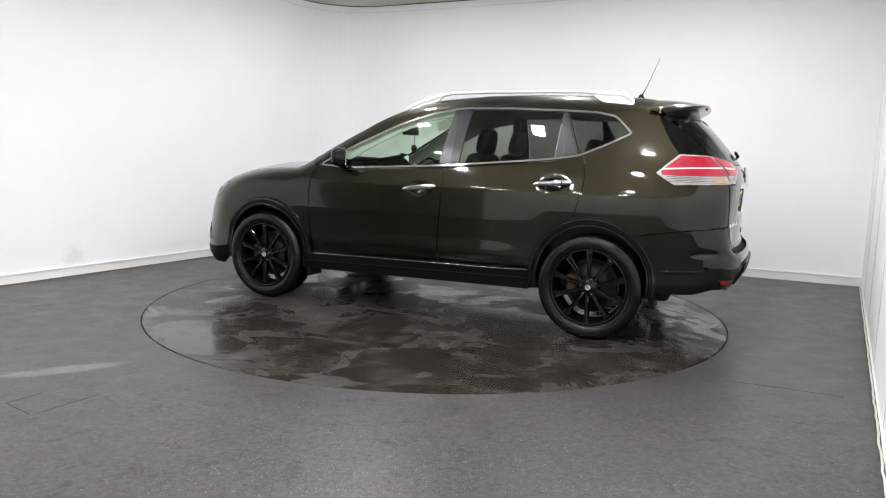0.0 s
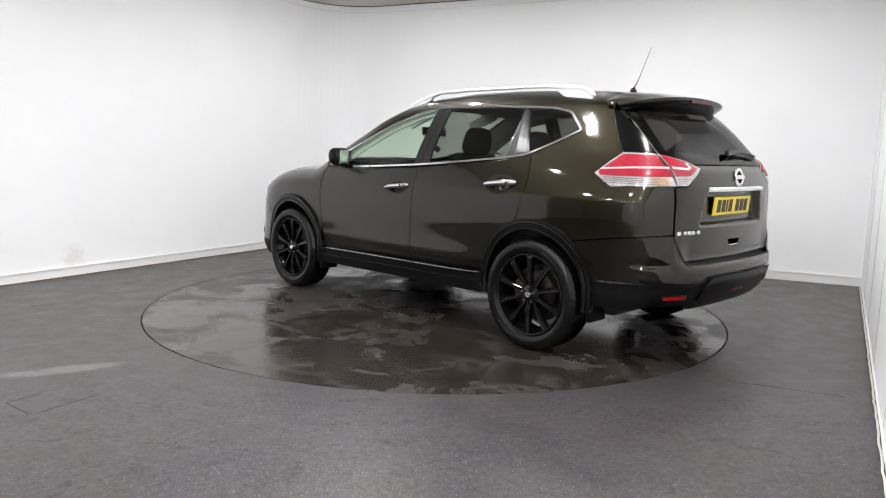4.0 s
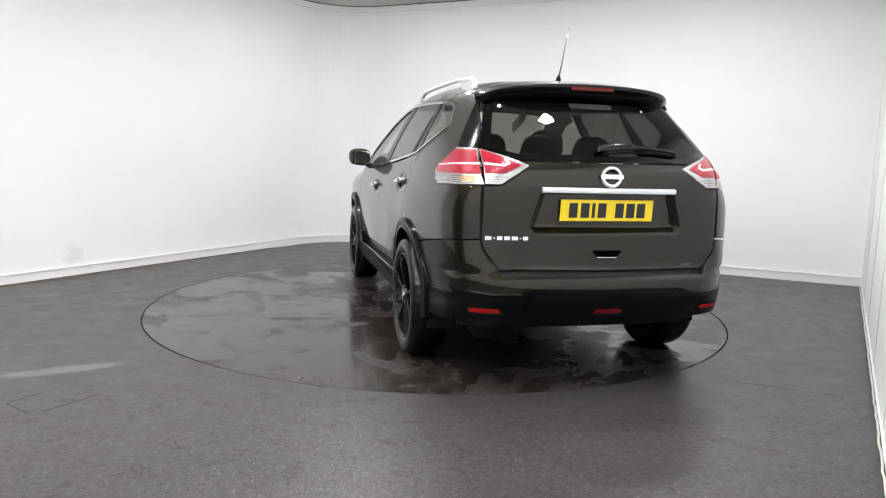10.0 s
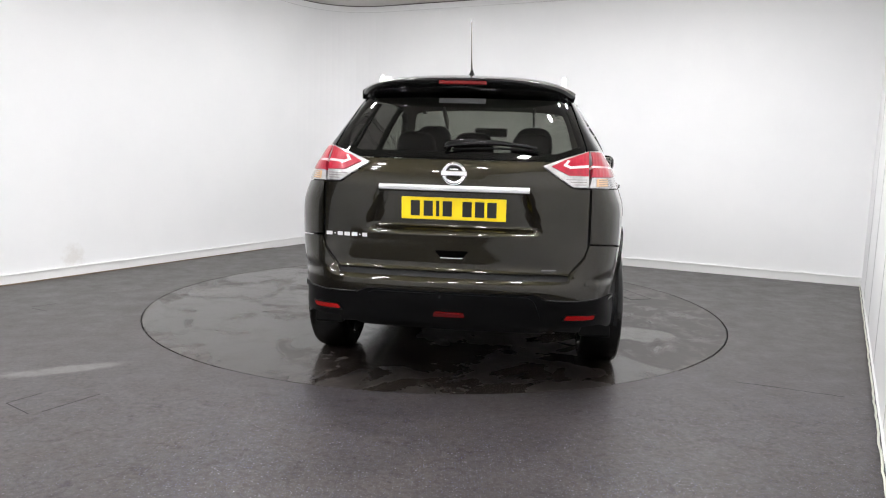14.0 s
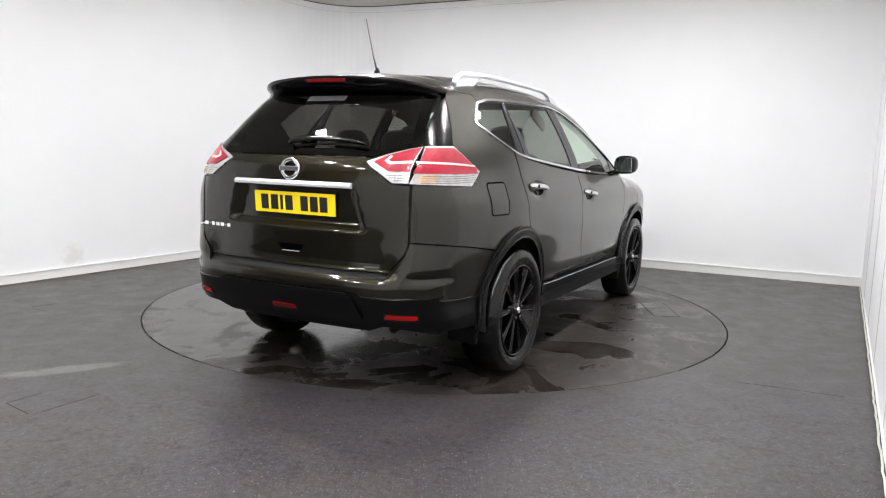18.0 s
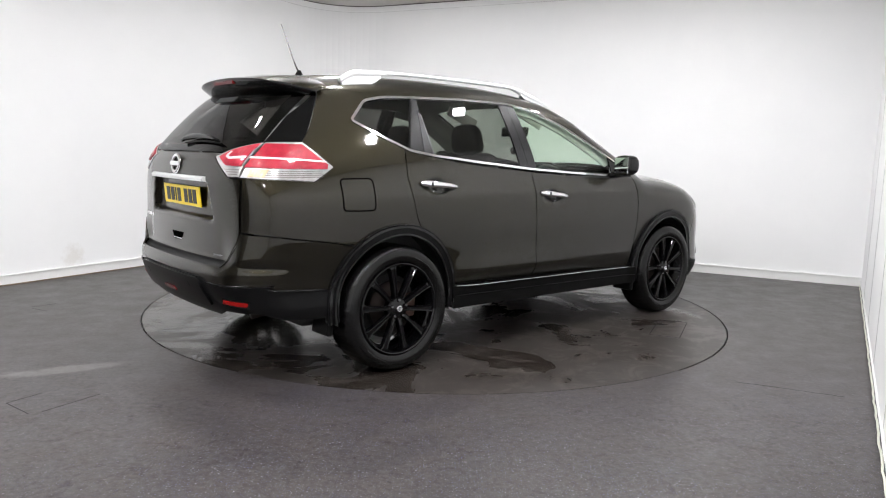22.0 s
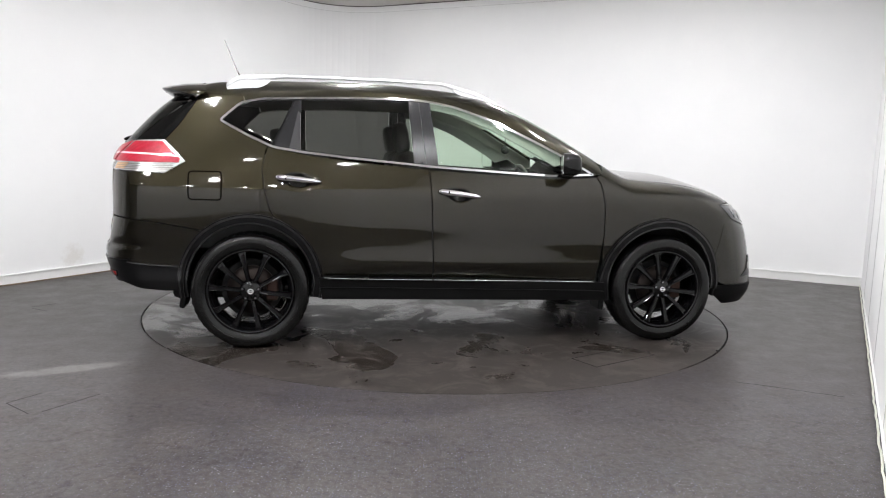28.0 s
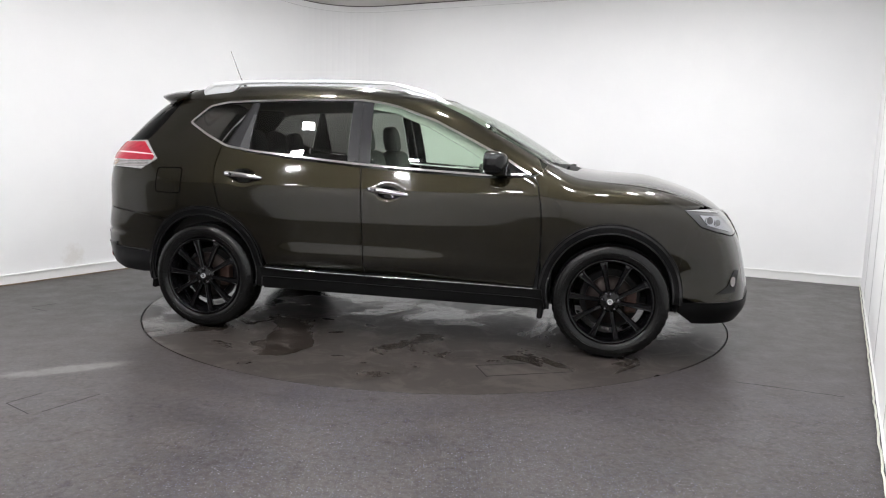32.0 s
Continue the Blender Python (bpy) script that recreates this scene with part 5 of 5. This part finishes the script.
def tail_details():
    x = float(TAIL.to3(np.array([[0.0, 0.955]]))[0, 0])
    plate_bm = shifted(box(-0.004, 0.004, -0.26, 0.26, -0.0555, 0.0555, 0.003), pose(x - 0.012, 0, 0.957, ry=-5))
    bm_part("plate", plate_bm, PLATE, plate, "yellow number plate")
    for y, w in ((0.19, 0.046), (0.125, 0.046), (0.078, 0.016), (0.03, 0.046), (-0.068, 0.046), (-0.13, 0.046), (-0.19, 0.046)):
        bm = shifted(box(-0.0015, 0.0015, -w / 2, w / 2, -0.038, 0.038), pose(x - 0.0172, y, 0.957, ry=-5))
        bm_part("bar", bm, INK, plate)
    xb = float(TAIL.to3(np.array([[0.0, 1.135]]))[0, 0])
    bm = bmesh.new()
    n, m = 40, 10
    rings = []
    for i in range(n):
        t = 2 * math.pi * i / n
        rings.append([bm.verts.new((0.010 * math.cos(2 * math.pi * k / m), (0.050 + 0.011 * math.sin(2 * math.pi * k / m)) * math.cos(t), (0.046 + 0.011 * math.sin(2 * math.pi * k / m)) * math.sin(t))) for k in range(m)])
    for i in range(n):
        for k in range(m):
            bm.faces.new((rings[i][k], rings[(i + 1) % n][k], rings[(i + 1) % n][(k + 1) % m], rings[i][(k + 1) % m]))
    shifted(bm, pose(xb - 0.008, 0, 1.132, ry=8))
    badge = bm_part("badge", bm, CHROME, car, "round chrome badge", smooth=True)
    bm = shifted(box(-0.006, 0.006, -0.064, 0.064, -0.013, 0.013, 0.004), pose(xb - 0.014, 0, 1.132, ry=8))
    bm_part("badge_bar", bm, CHROME, badge)
    # model lettering and dealer sticker as plain bars
    y = 0.650
    for w in (0.034, 0.010, 0.028, 0.030, 0.032, 0.008, 0.026):
        p = TAIL.to3(np.array([[y - w / 2, 0.812]]))[0]
        nn = normal_at(p[None])[0]
        bm = shifted(box(-0.003, 0.003, -w / 2, w / 2, -0.010 if w > 0.012 else -0.003, 0.010 if w > 0.012 else 0.003, 0.001), pose(p[0] - 0.002, p[1], p[2], rz=-math.degrees(math.atan2(nn[1], -nn[0]))))
        bm_part("letter_bar", bm, CHROME, car, "chrome lettering bar")
        y -= w + 0.0085
    p = TAIL.to3(np.array([[-0.50, 0.672]]))[0]
    bm = shifted(box(-0.0006, 0.0006, -0.06, 0.06, -0.0035, 0.0035), pose(p[0] - 0.001, p[1], p[2], rz=12))
    bm_part("sticker", bm, STICKER, car, "small pale sticker")
    # grip pocket: a flat black panel stands for the shade inside it
    grip = rounded([(-0.085, 0.752), (0.085, 0.752), (0.055, 0.716), (-0.055, 0.716)], 0.01)
    panel("tailgate_grip", TAIL, grip, VOID, car, step=0.02, lift=0.002, thick=0.003, label="grip pocket, its shade drawn as flat black", both=False)
    # the highlight on the pocket's lower edge, drawn as a silver strip
    lip = [(-0.056, 0.714), (0.056, 0.714), (0.054, 0.7175), (-0.054, 0.7175)]
    panel("grip_lip", TAIL, lip, SILVER, car, step=0.02, lift=0.004, thick=0.004, label="silver strip drawn as the highlight below the grip", both=False)
    label = rounded([(-0.122, 1.487), (0.122, 1.487), (0.122, 1.514), (-0.122, 1.514)], 0.004)
    panel("glass_label", TAIL, label, LABEL_GREY, car, step=0.02, lift=0.002, thick=0.002, label="grey label at the top of the rear window", both=False)
    # wiper: a broad arm cover that tapers outward over its blade
    spine = [(0.055, 1.250, 0.012), (0.035, 1.262, 0.021), (-0.03, 1.270, 0.022), (-0.12, 1.274, 0.018), (-0.22, 1.270, 0.013), (-0.32, 1.260, 0.009), (-0.395, 1.248, 0.005)]
    vs, fs = [], []
    for yy, zz, w in spine:
        p = TAIL.to3(np.array([[yy, zz]]))[0]
        nn = normal_at(p[None])[0]
        up = np.array([-nn[2], 0, nn[0]]) * (-1 if nn[0] < 0 else 1)
        for k in range(10):
            t = 2 * math.pi * k / 10
            vs.append(p + nn * (0.022 + 0.011 * math.sin(t)) + up * w * math.cos(t))
    for i in range(len(spine) - 1):
        for k in range(10):
            fs.append((i * 10 + k, i * 10 + (k + 1) % 10, (i + 1) * 10 + (k + 1) % 10, (i + 1) * 10 + k))
    fs += [tuple(range(10))[::-1], tuple(range(len(vs) - 10, len(vs)))]
    wiper = part("rear_wiper", vs, fs, GLOSSBLACK, car, "black rear wiper")
    blade = [TAIL.to3(np.array([[yy, zz]]))[0] + np.array([-0.008, 0, 0.002]) for yy, zz in ((0.02, 1.246), (-0.15, 1.257), (-0.30, 1.253), (-0.405, 1.243))]
    vs, fs = tube(blade, 0.006, 6)
    part("wiper_blade", vs, fs, CLAD, wiper, "black rubber wiper blade")


tail_details()


def front_wipers():
    for y0, y1, x0, x1 in ((-0.50, 0.08, 2.405, 2.445), (0.12, 0.52, 2.445, 2.39)):
        ys = np.linspace(y0, y1, 8)
        p = TOP.to3(np.stack([np.linspace(x0, x1, 8), ys], -1)) + np.array([0, 0, 0.004])
        vs, fs = tube(p, [0.008] * 3 + [0.006] * 5, 8)
        part("windscreen_wiper", vs, fs, CLAD, car, "black windscreen wiper")


front_wipers()


# ---- wheels ----
def wheel(x, y, s):
    """A wheel whose outer face looks to the side s."""
    hub = new("wheel")
    hub.parent = car
    hub.matrix_basis = pose(x, y, WHEEL_Z, rz=0 if s < 0 else 180)
    tagged(hub, "gloss black multi-spoke alloy wheel")
    # outer face at y = 0, inner side towards +y
    prof = [(0.262, 0.010), (0.268, 0.004), (0.285, -0.006), (0.320, -0.008), (0.340, 0.002), (0.352, 0.018), (0.358, 0.038), (TYRE_R, 0.110), (0.358, 0.180), (0.349, 0.205), (0.315, 0.218), (0.262, 0.212)]
    vs, fs = lathe(prof, 132)
    # cross grooves in the shoulders of the tread
    n = len(prof)
    for i in range(132):
        if i % 3 == 0:
            for k, d in ((5, 0.990), (6, 0.984), (7, 0.994), (8, 0.984), (9, 0.990)):
                q = vs[i * n + k]
                vs[i * n + k] = (q[0] * d, q[1], q[2] * d)
    tyre = part("tyre", vs, [f[::-1] for f in fs], RUBBER, hub, "black rubber tyre")
    prof = [(0.262, 0.010), (0.262, 0.002), (0.256, -0.001), (0.250, 0.002), (0.247, 0.010), (0.246, 0.030), (0.236, 0.038), (0.234, 0.055), (0.226, 0.062), (0.220, 0.12), (0.230, 0.19), (0.262, 0.212)]
    vs, fs = lathe(prof, 72)
    part("rim", vs, [f[::-1] for f in fs], RIM, hub, "gloss black rim")
    for k in range(10):
        # a broad flat spoke that narrows to the hub, with a raised ridge along one edge
        vs = []
        for r, w, d0, d1 in ((0.036, 0.020, 0.022, 0.060), (0.060, 0.0150, 0.017, 0.055), (0.10, 0.0140, 0.012, 0.050), (0.15, 0.0155, 0.008, 0.046), (0.20, 0.0185, 0.005, 0.043), (0.232, 0.0230, 0.003, 0.042), (0.252, 0.033, 0.006, 0.042)):
            vs += [(r, d1, -w * 0.8), (r, d0 + 0.016, -w), (r, d0 + 0.004, -w * 0.92), (r, d0, -w * 0.70), (r, d0 + 0.0015, -w * 0.45), (r, d0 + 0.007, -w * 0.30), (r, d0 + 0.007, w * 0.55), (r, d0 + 0.003, w * 0.80), (r, d0 + 0.016, w), (r, d1, w * 0.8)]
        fs = []
        for i in range(6):
            for j in range(10):
                fs.append((i * 10 + j, (i + 1) * 10 + j, (i + 1) * 10 + (j + 1) % 10, i * 10 + (j + 1) % 10))
        fs += [tuple(range(10)), tuple(range(60, 70))[::-1]]
        sp = part("spoke", vs, fs, RIM, hub, smooth=False)
        sp.matrix_basis = pose(0, 0, 0, 0, 36 * k + (6 if s < 0 else 18))
    prof = [(0.0, 0.008), (0.024, 0.009), (0.031, 0.013), (0.05, 0.018), (0.066, 0.024), (0.070, 0.06)]
    vs, fs = lathe(prof, 32)
    part("hub", vs, [f[::-1] for f in fs], RIM, hub, "gloss black hub")
    vs, fs = lathe([(0.0095, 0.006), (0.0105, 0.0025), (0.0150, 0.0015), (0.0185, 0.0035), (0.0195, 0.010)], 28)
    badge = part("hub_badge", vs, [f[::-1] for f in fs], CHROME, hub, "small chrome ring badge on the hub")
    bm_part("badge_bar", box(-0.020, 0.020, 0.001, 0.008, -0.0042, 0.0042, 0.001), CHROME, badge)
    for k in range(5):
        a = radians(72 * k + 18)
        vs, fs = lathe([(0.0, 0.004), (0.007, 0.004), (0.0095, 0.008), (0.010, 0.024)], 6)
        part("wheel_nut", [(v[0] + 0.050 * math.cos(a), v[1], v[2] + 0.050 * math.sin(a)) for v in vs], [f[::-1] for f in fs], NUT, hub, smooth=False)
    vs, fs = lathe([(0.06, 0.085), (0.150, 0.085), (0.150, 0.105), (0.06, 0.105)], 48)
    part("brake_disc", vs, [f[::-1] for f in fs], DISC, hub, "worn steel brake disc")
    vs, fs = lathe([(0.05, 0.135), (0.178, 0.132), (0.185, 0.120), (0.187, 0.140), (0.05, 0.142)], 40)
    part("dust_shield", vs, [f[::-1] for f in fs], DARK, hub, "black brake dust shield")
    bm = shifted(box(-0.035, 0.035, 0.065, 0.13, -0.07, 0.07, 0.012), pose(0.125, 0, 0, 0, 0) if s < 0 else pose(-0.125, 0, 0))
    bm_part("caliper", bm, CALIPER, hub, "rusty brake caliper")
    # tyre lettering as short bars, with the wet sheen put into their grey
    rnd = random.Random(7)
    for a0, r, size, count in ((20, 0.309, 0.0085, 8), (200, 0.309, 0.0085, 8), (110, 0.302, 0.0045, 12), (290, 0.302, 0.0045, 12)):
        for k in range(count):
            a = a0 + k * 1.7 * size / 0.0031
            w = size * rnd.choice((0.45, 0.6, 0.7))
            bm = shifted(box(r - size, r + size, -0.0070, -0.0055, -w, w, 0.0008), pose(0, 0, 0, 0, a))
            bm_part("tyre_bar", bm, TYRE_SHEEN, tyre)


NUT = mat("dark_steel_nut", (0.20, 0.20, 0.21), rough=0.25, metal=1.0)
# rubber lettering in a lighter grey that stands for its wet gloss
TYRE_SHEEN = mat("tyre_letter_sheen", (0.060, 0.060, 0.062), rough=0.3)
for wx in (0.0, FRONT_X):
    for s in (-1, 1):
        wheel(wx, s * 0.908, s)


# ---- underbody, wheel housings, inner shell ----
def under():
    bm = box(-0.50, 3.25, -0.68, 0.68, 0.27, 0.36, 0.03)
    bm_part("underbody", bm, DARK, car, "black underbody")
    for cx in (0.0, FRONT_X):
        for s in (-1, 1):
            vs, fs, n = [], [], 24
            for i in range(n + 1):
                t = radians(-14 + 208 * i / n)
                for y in (0.878, 0.50):
                    vs.append((cx + 0.40 * math.cos(t), s * y, ARCH_Z + 0.40 * math.sin(t)))
            fs = [(2 * i, 2 * i + 1, 2 * i + 3, 2 * i + 2) for i in range(n)] + [tuple(range(1, 2 * n + 2, 2))]
            part("wheel_housing", vs, fs, DARK, car, "black wheel housing liner")
    for s in (-1, 1):
        for x0, tilt, drop, y0 in ((-0.405, 8, 0.075, 0.755), (2.285, 4, 0.10, 0.80)):
            bm = shifted(box(-0.018, 0.018, -0.085, 0.085, -drop, 0.11, 0.012), pose(x0, s * y0, 0.315, ry=tilt))
            bm_part("mud_flap", bm, CLAD, car, "black mud flap")
    # door linings behind the shut lines
    def lined(x0, x1, z0, z1, d):
        xs, zs = np.linspace(x0, x1, 24), np.linspace(z0, z1, 12)
        g = np.array([(x, z) for x in xs for z in zs])
        p = SIDE.to3(g) + np.array([0, d, 0])
        f = [(i * 12 + j, (i + 1) * 12 + j, (i + 1) * 12 + j + 1, i * 12 + j + 1) for i in range(23) for j in range(11)]
        part("door_lining", p, f, INTERIOR, car, "black door lining")
        part("door_lining", p * [1, -1, 1], f, INTERIOR, car, "black door lining")
    lined(0.46, 2.26, 0.34, 1.10, 0.035)
    lined(0.03, 0.47, 0.86, 1.19, 0.03)
    panel("tail_frame", TAIL, [(-0.68, 0.60), (0.68, 0.60), (0.68, 1.10), (-0.68, 1.10)], DARK, car, step=0.05, lift=-0.022, thick=0.002, label="black tailgate aperture", both=False)
    # tailgate lining and load bay
    bm_part("load_floor", box(-0.80, 0.35, -0.68, 0.68, 0.66, 0.70), INTERIOR, car, "black load floor")
    bm_part("tailgate_lining", box(-0.76, -0.73, -0.60, 0.60, 0.62, 1.14), INTERIOR, car, "black tailgate lining")
    for s in (-1, 1):
        bm_part("load_side", box(-0.62, 0.44, s * 0.70 - 0.01, s * 0.70 + 0.01, 0.60, 1.18), INTERIOR, car, "black load bay side")
    bm_part("bulkhead", box(2.30, 2.33, -0.72, 0.72, 0.34, 1.04), INTERIOR, car, "black bulkhead")
    bm_part("cabin_floor", box(0.2, 2.3, -0.76, 0.76, 0.345, 0.36), INTERIOR, car, "black cabin floor")
    bm_part("engine_cover", box(2.34, 3.36, -0.60, 0.60, 0.36, 0.86, 0.05), DARK, car, "dark engine bay block")
    # exhaust
    vs, fs = tube([(-0.40, -0.50, 0.345), (-0.62, -0.50, 0.345), (-0.70, -0.50, 0.335)], 0.024, 16)
    part("exhaust", vs, fs, DISC, car, "steel exhaust tail pipe")


under()


# ---- cabin ----
def soft_box(x0, x1, y0, y1, z0, z1, r):
    return box(x0, x1, y0, y1, z0, z1, r, seg=4)


def cushion(a, b, c):
    """A plump rounded pad with these half sizes."""
    bm = bmesh.new()
    bmesh.ops.create_uvsphere(bm, u_segments=24, v_segments=16, radius=1.0)
    for v in bm.verts:
        q = [math.copysign(abs(k) ** 0.62, k) for k in v.co]
        v.co = Vector((q[0] * a, q[1] * b * (1 - 0.12 * q[2]), q[2] * c))
    return bm


def seat(x, y):
    bm_part("seat_cushion", soft_box(x - 0.27, x + 0.27, y - 0.25, y + 0.25, 0.50, 0.68, 0.06), FABRIC, car, "black leather seat cushion", smooth=True)
    bm = shifted(soft_box(-0.07, 0.07, -0.24, 0.24, 0.0, 0.60, 0.065), pose(x - 0.27, y, 0.66, ry=-17))
    back = bm_part("seat_back", bm, FABRIC, car, "black leather seat back", smooth=True)
    bm = shifted(cushion(0.052, 0.135, 0.105), pose(x - 0.455, y, 1.325, ry=-10))
    bm_part("headrest", bm, FABRIC, back, "black headrest", smooth=True)
    for d in (-0.06, 0.06):
        vs, fs = tube([(x - 0.43, y + d, 1.21), (x - 0.45, y + d, 1.30)], 0.007, 8)
        part("headrest_post", vs, fs, CHROME, back)


def cabin():
    for y in (-0.37, 0.37):
        seat(1.42, y)
    bm_part("rear_bench", soft_box(0.30, 0.80, -0.62, 0.62, 0.52, 0.70, 0.06), FABRIC, car, "black rear bench cushion", smooth=True)
    bm = shifted(soft_box(-0.07, 0.07, -0.62, 0.62, 0.0, 0.52, 0.06), pose(0.33, 0, 0.68, ry=-20))
    back = bm_part("rear_backrest", bm, FABRIC, car, "black rear backrest", smooth=True)
    for y in (-0.36, 0.0, 0.36):
        bm = shifted(cushion(0.045, 0.125, 0.088), pose(0.135, y, 1.275, ry=-10))
        bm_part("headrest", bm, FABRIC, back, "black headrest", smooth=True)
    bm_part("dashboard", soft_box(2.02, 2.34, -0.70, 0.70, 0.70, 1.075, 0.06), INTERIOR, car, "black dashboard", smooth=True)
    bm_part("centre_console", soft_box(1.2, 2.1, -0.11, 0.11, 0.36, 0.70, 0.04), INTERIOR, car, "black centre console", smooth=True)
    # steering wheel on the right
    bm = bmesh.new()
    n, m, rings = 36, 10, []
    for i in range(n):
        t = 2 * math.pi * i / n
        rings.append([bm.verts.new((0.016 * math.sin(2 * math.pi * k / m), (0.175 + 0.016 * math.cos(2 * math.pi * k / m)) * math.cos(t), (0.175 + 0.016 * math.cos(2 * math.pi * k / m)) * math.sin(t))) for k in range(m)])
    for i in range(n):
        for k in range(m):
            bm.faces.new((rings[i][k], rings[(i + 1) % n][k], rings[(i + 1) % n][(k + 1) % m], rings[i][(k + 1) % m]))
    box(-0.02, 0.03, -0.17, 0.17, -0.03, 0.03, 0.01, bm)
    shifted(bm, pose(1.88, -0.37, 0.99, ry=-22))
    bm_part("steering_wheel", bm, INTERIOR, car, "black steering wheel", smooth=True)
    bm = shifted(soft_box(-0.015, 0.015, -0.14, 0.14, -0.038, 0.038, 0.012), pose(1.83, 0.0, 1.415, ry=10))
    bm_part("inner_mirror", bm, GLOSSBLACK, car, "black rear-view mirror", smooth=True)
    vs, fs = tube([(1.80, -0.02, 1.39), (1.80, -0.02, 1.29)], 0.003, 6)
    part("air_freshener_cord", vs, fs, INK, car)
    vs, fs = lathe([(0.0, 0.0), (0.03, 0.0), (0.03, 0.006), (0.0, 0.006)], 20)
    part("air_freshener", [(v[0] + 1.80, v[1] - 0.02, v[2] + 1.265) for v in vs], fs, INTERIOR, car, "round hanging air freshener")
    for s in (-1, 1):
        bm = shifted(soft_box(-0.16, 0.16, -0.008, 0.008, -0.09, 0.0, 0.006), pose(1.60, s * 0.36, 1.56, ry=20))
        bm_part("sun_visor", bm, LINER, car, "pale sun visor")


cabin()


# ---- small parts belong to the panel that carries them ----
def nest(children, carrier):
    """Each of the named parts moves under the nearest part of the carrier's name."""
    def kind(ob):
        return ob.name.split(".")[0]

    def middle(ob):
        return sum((Vector(c) for c in ob.bound_box), Vector()) / 8
    carriers = [o for o in car.children if kind(o) == carrier]
    for ob in [o for o in car.children if kind(o) in children.split()]:
        ob.parent = min(carriers, key=lambda c: (middle(c) - middle(ob)).length)


nest("red_lens light_guide lamp_rib indicator", "tail_lamp")
nest("rear_side_window window_bead pillar_fillet", "rear_door")
nest("front_side_window", "front_door")
nest("chrome_bar letter_bar sticker tailgate_grip grip_lip rear_window window_border glass_label", "tailgate")
nest("headlight_reflector headlight_strip lamp_bowl lamp_lens", "headlight")
nest("reflector reflector_rim fog_lamp skid_tray cladding_ledge", "rear_cladding")
nest("bumper_edge", "rear_bumper")
nest("sill_ridge sill_strip", "sill_cladding")
nest("arch_bead", "arch_lip")
nest("flap_gap", "fuel_flap")
nest("rail_foot", "roof_rail")
nest("grille_bar", "grille")
nest("aerial", "aerial_base")
nest("fog_recess front_fog_lamp", "front_bumper")
nest("brake_light spoiler_underside", "spoiler")
nest("sensor_ring", "parking_sensor")
nest("cup_rim handle_button handle_cup", "door_handle")
nest("air_freshener", "air_freshener_cord")


# ---- what moves ----
def motions():
    car_rows, table_rows = [], []
    for t in range(33):
        r = pose(0, 0, 0, rz=HEADING + SPEED * t)
        car_rows.append((t, r @ Matrix.Translation(AXLE)))
        table_rows.append((t, r))
    walk(car, car_rows)
    walk(table, table_rows)


motions()
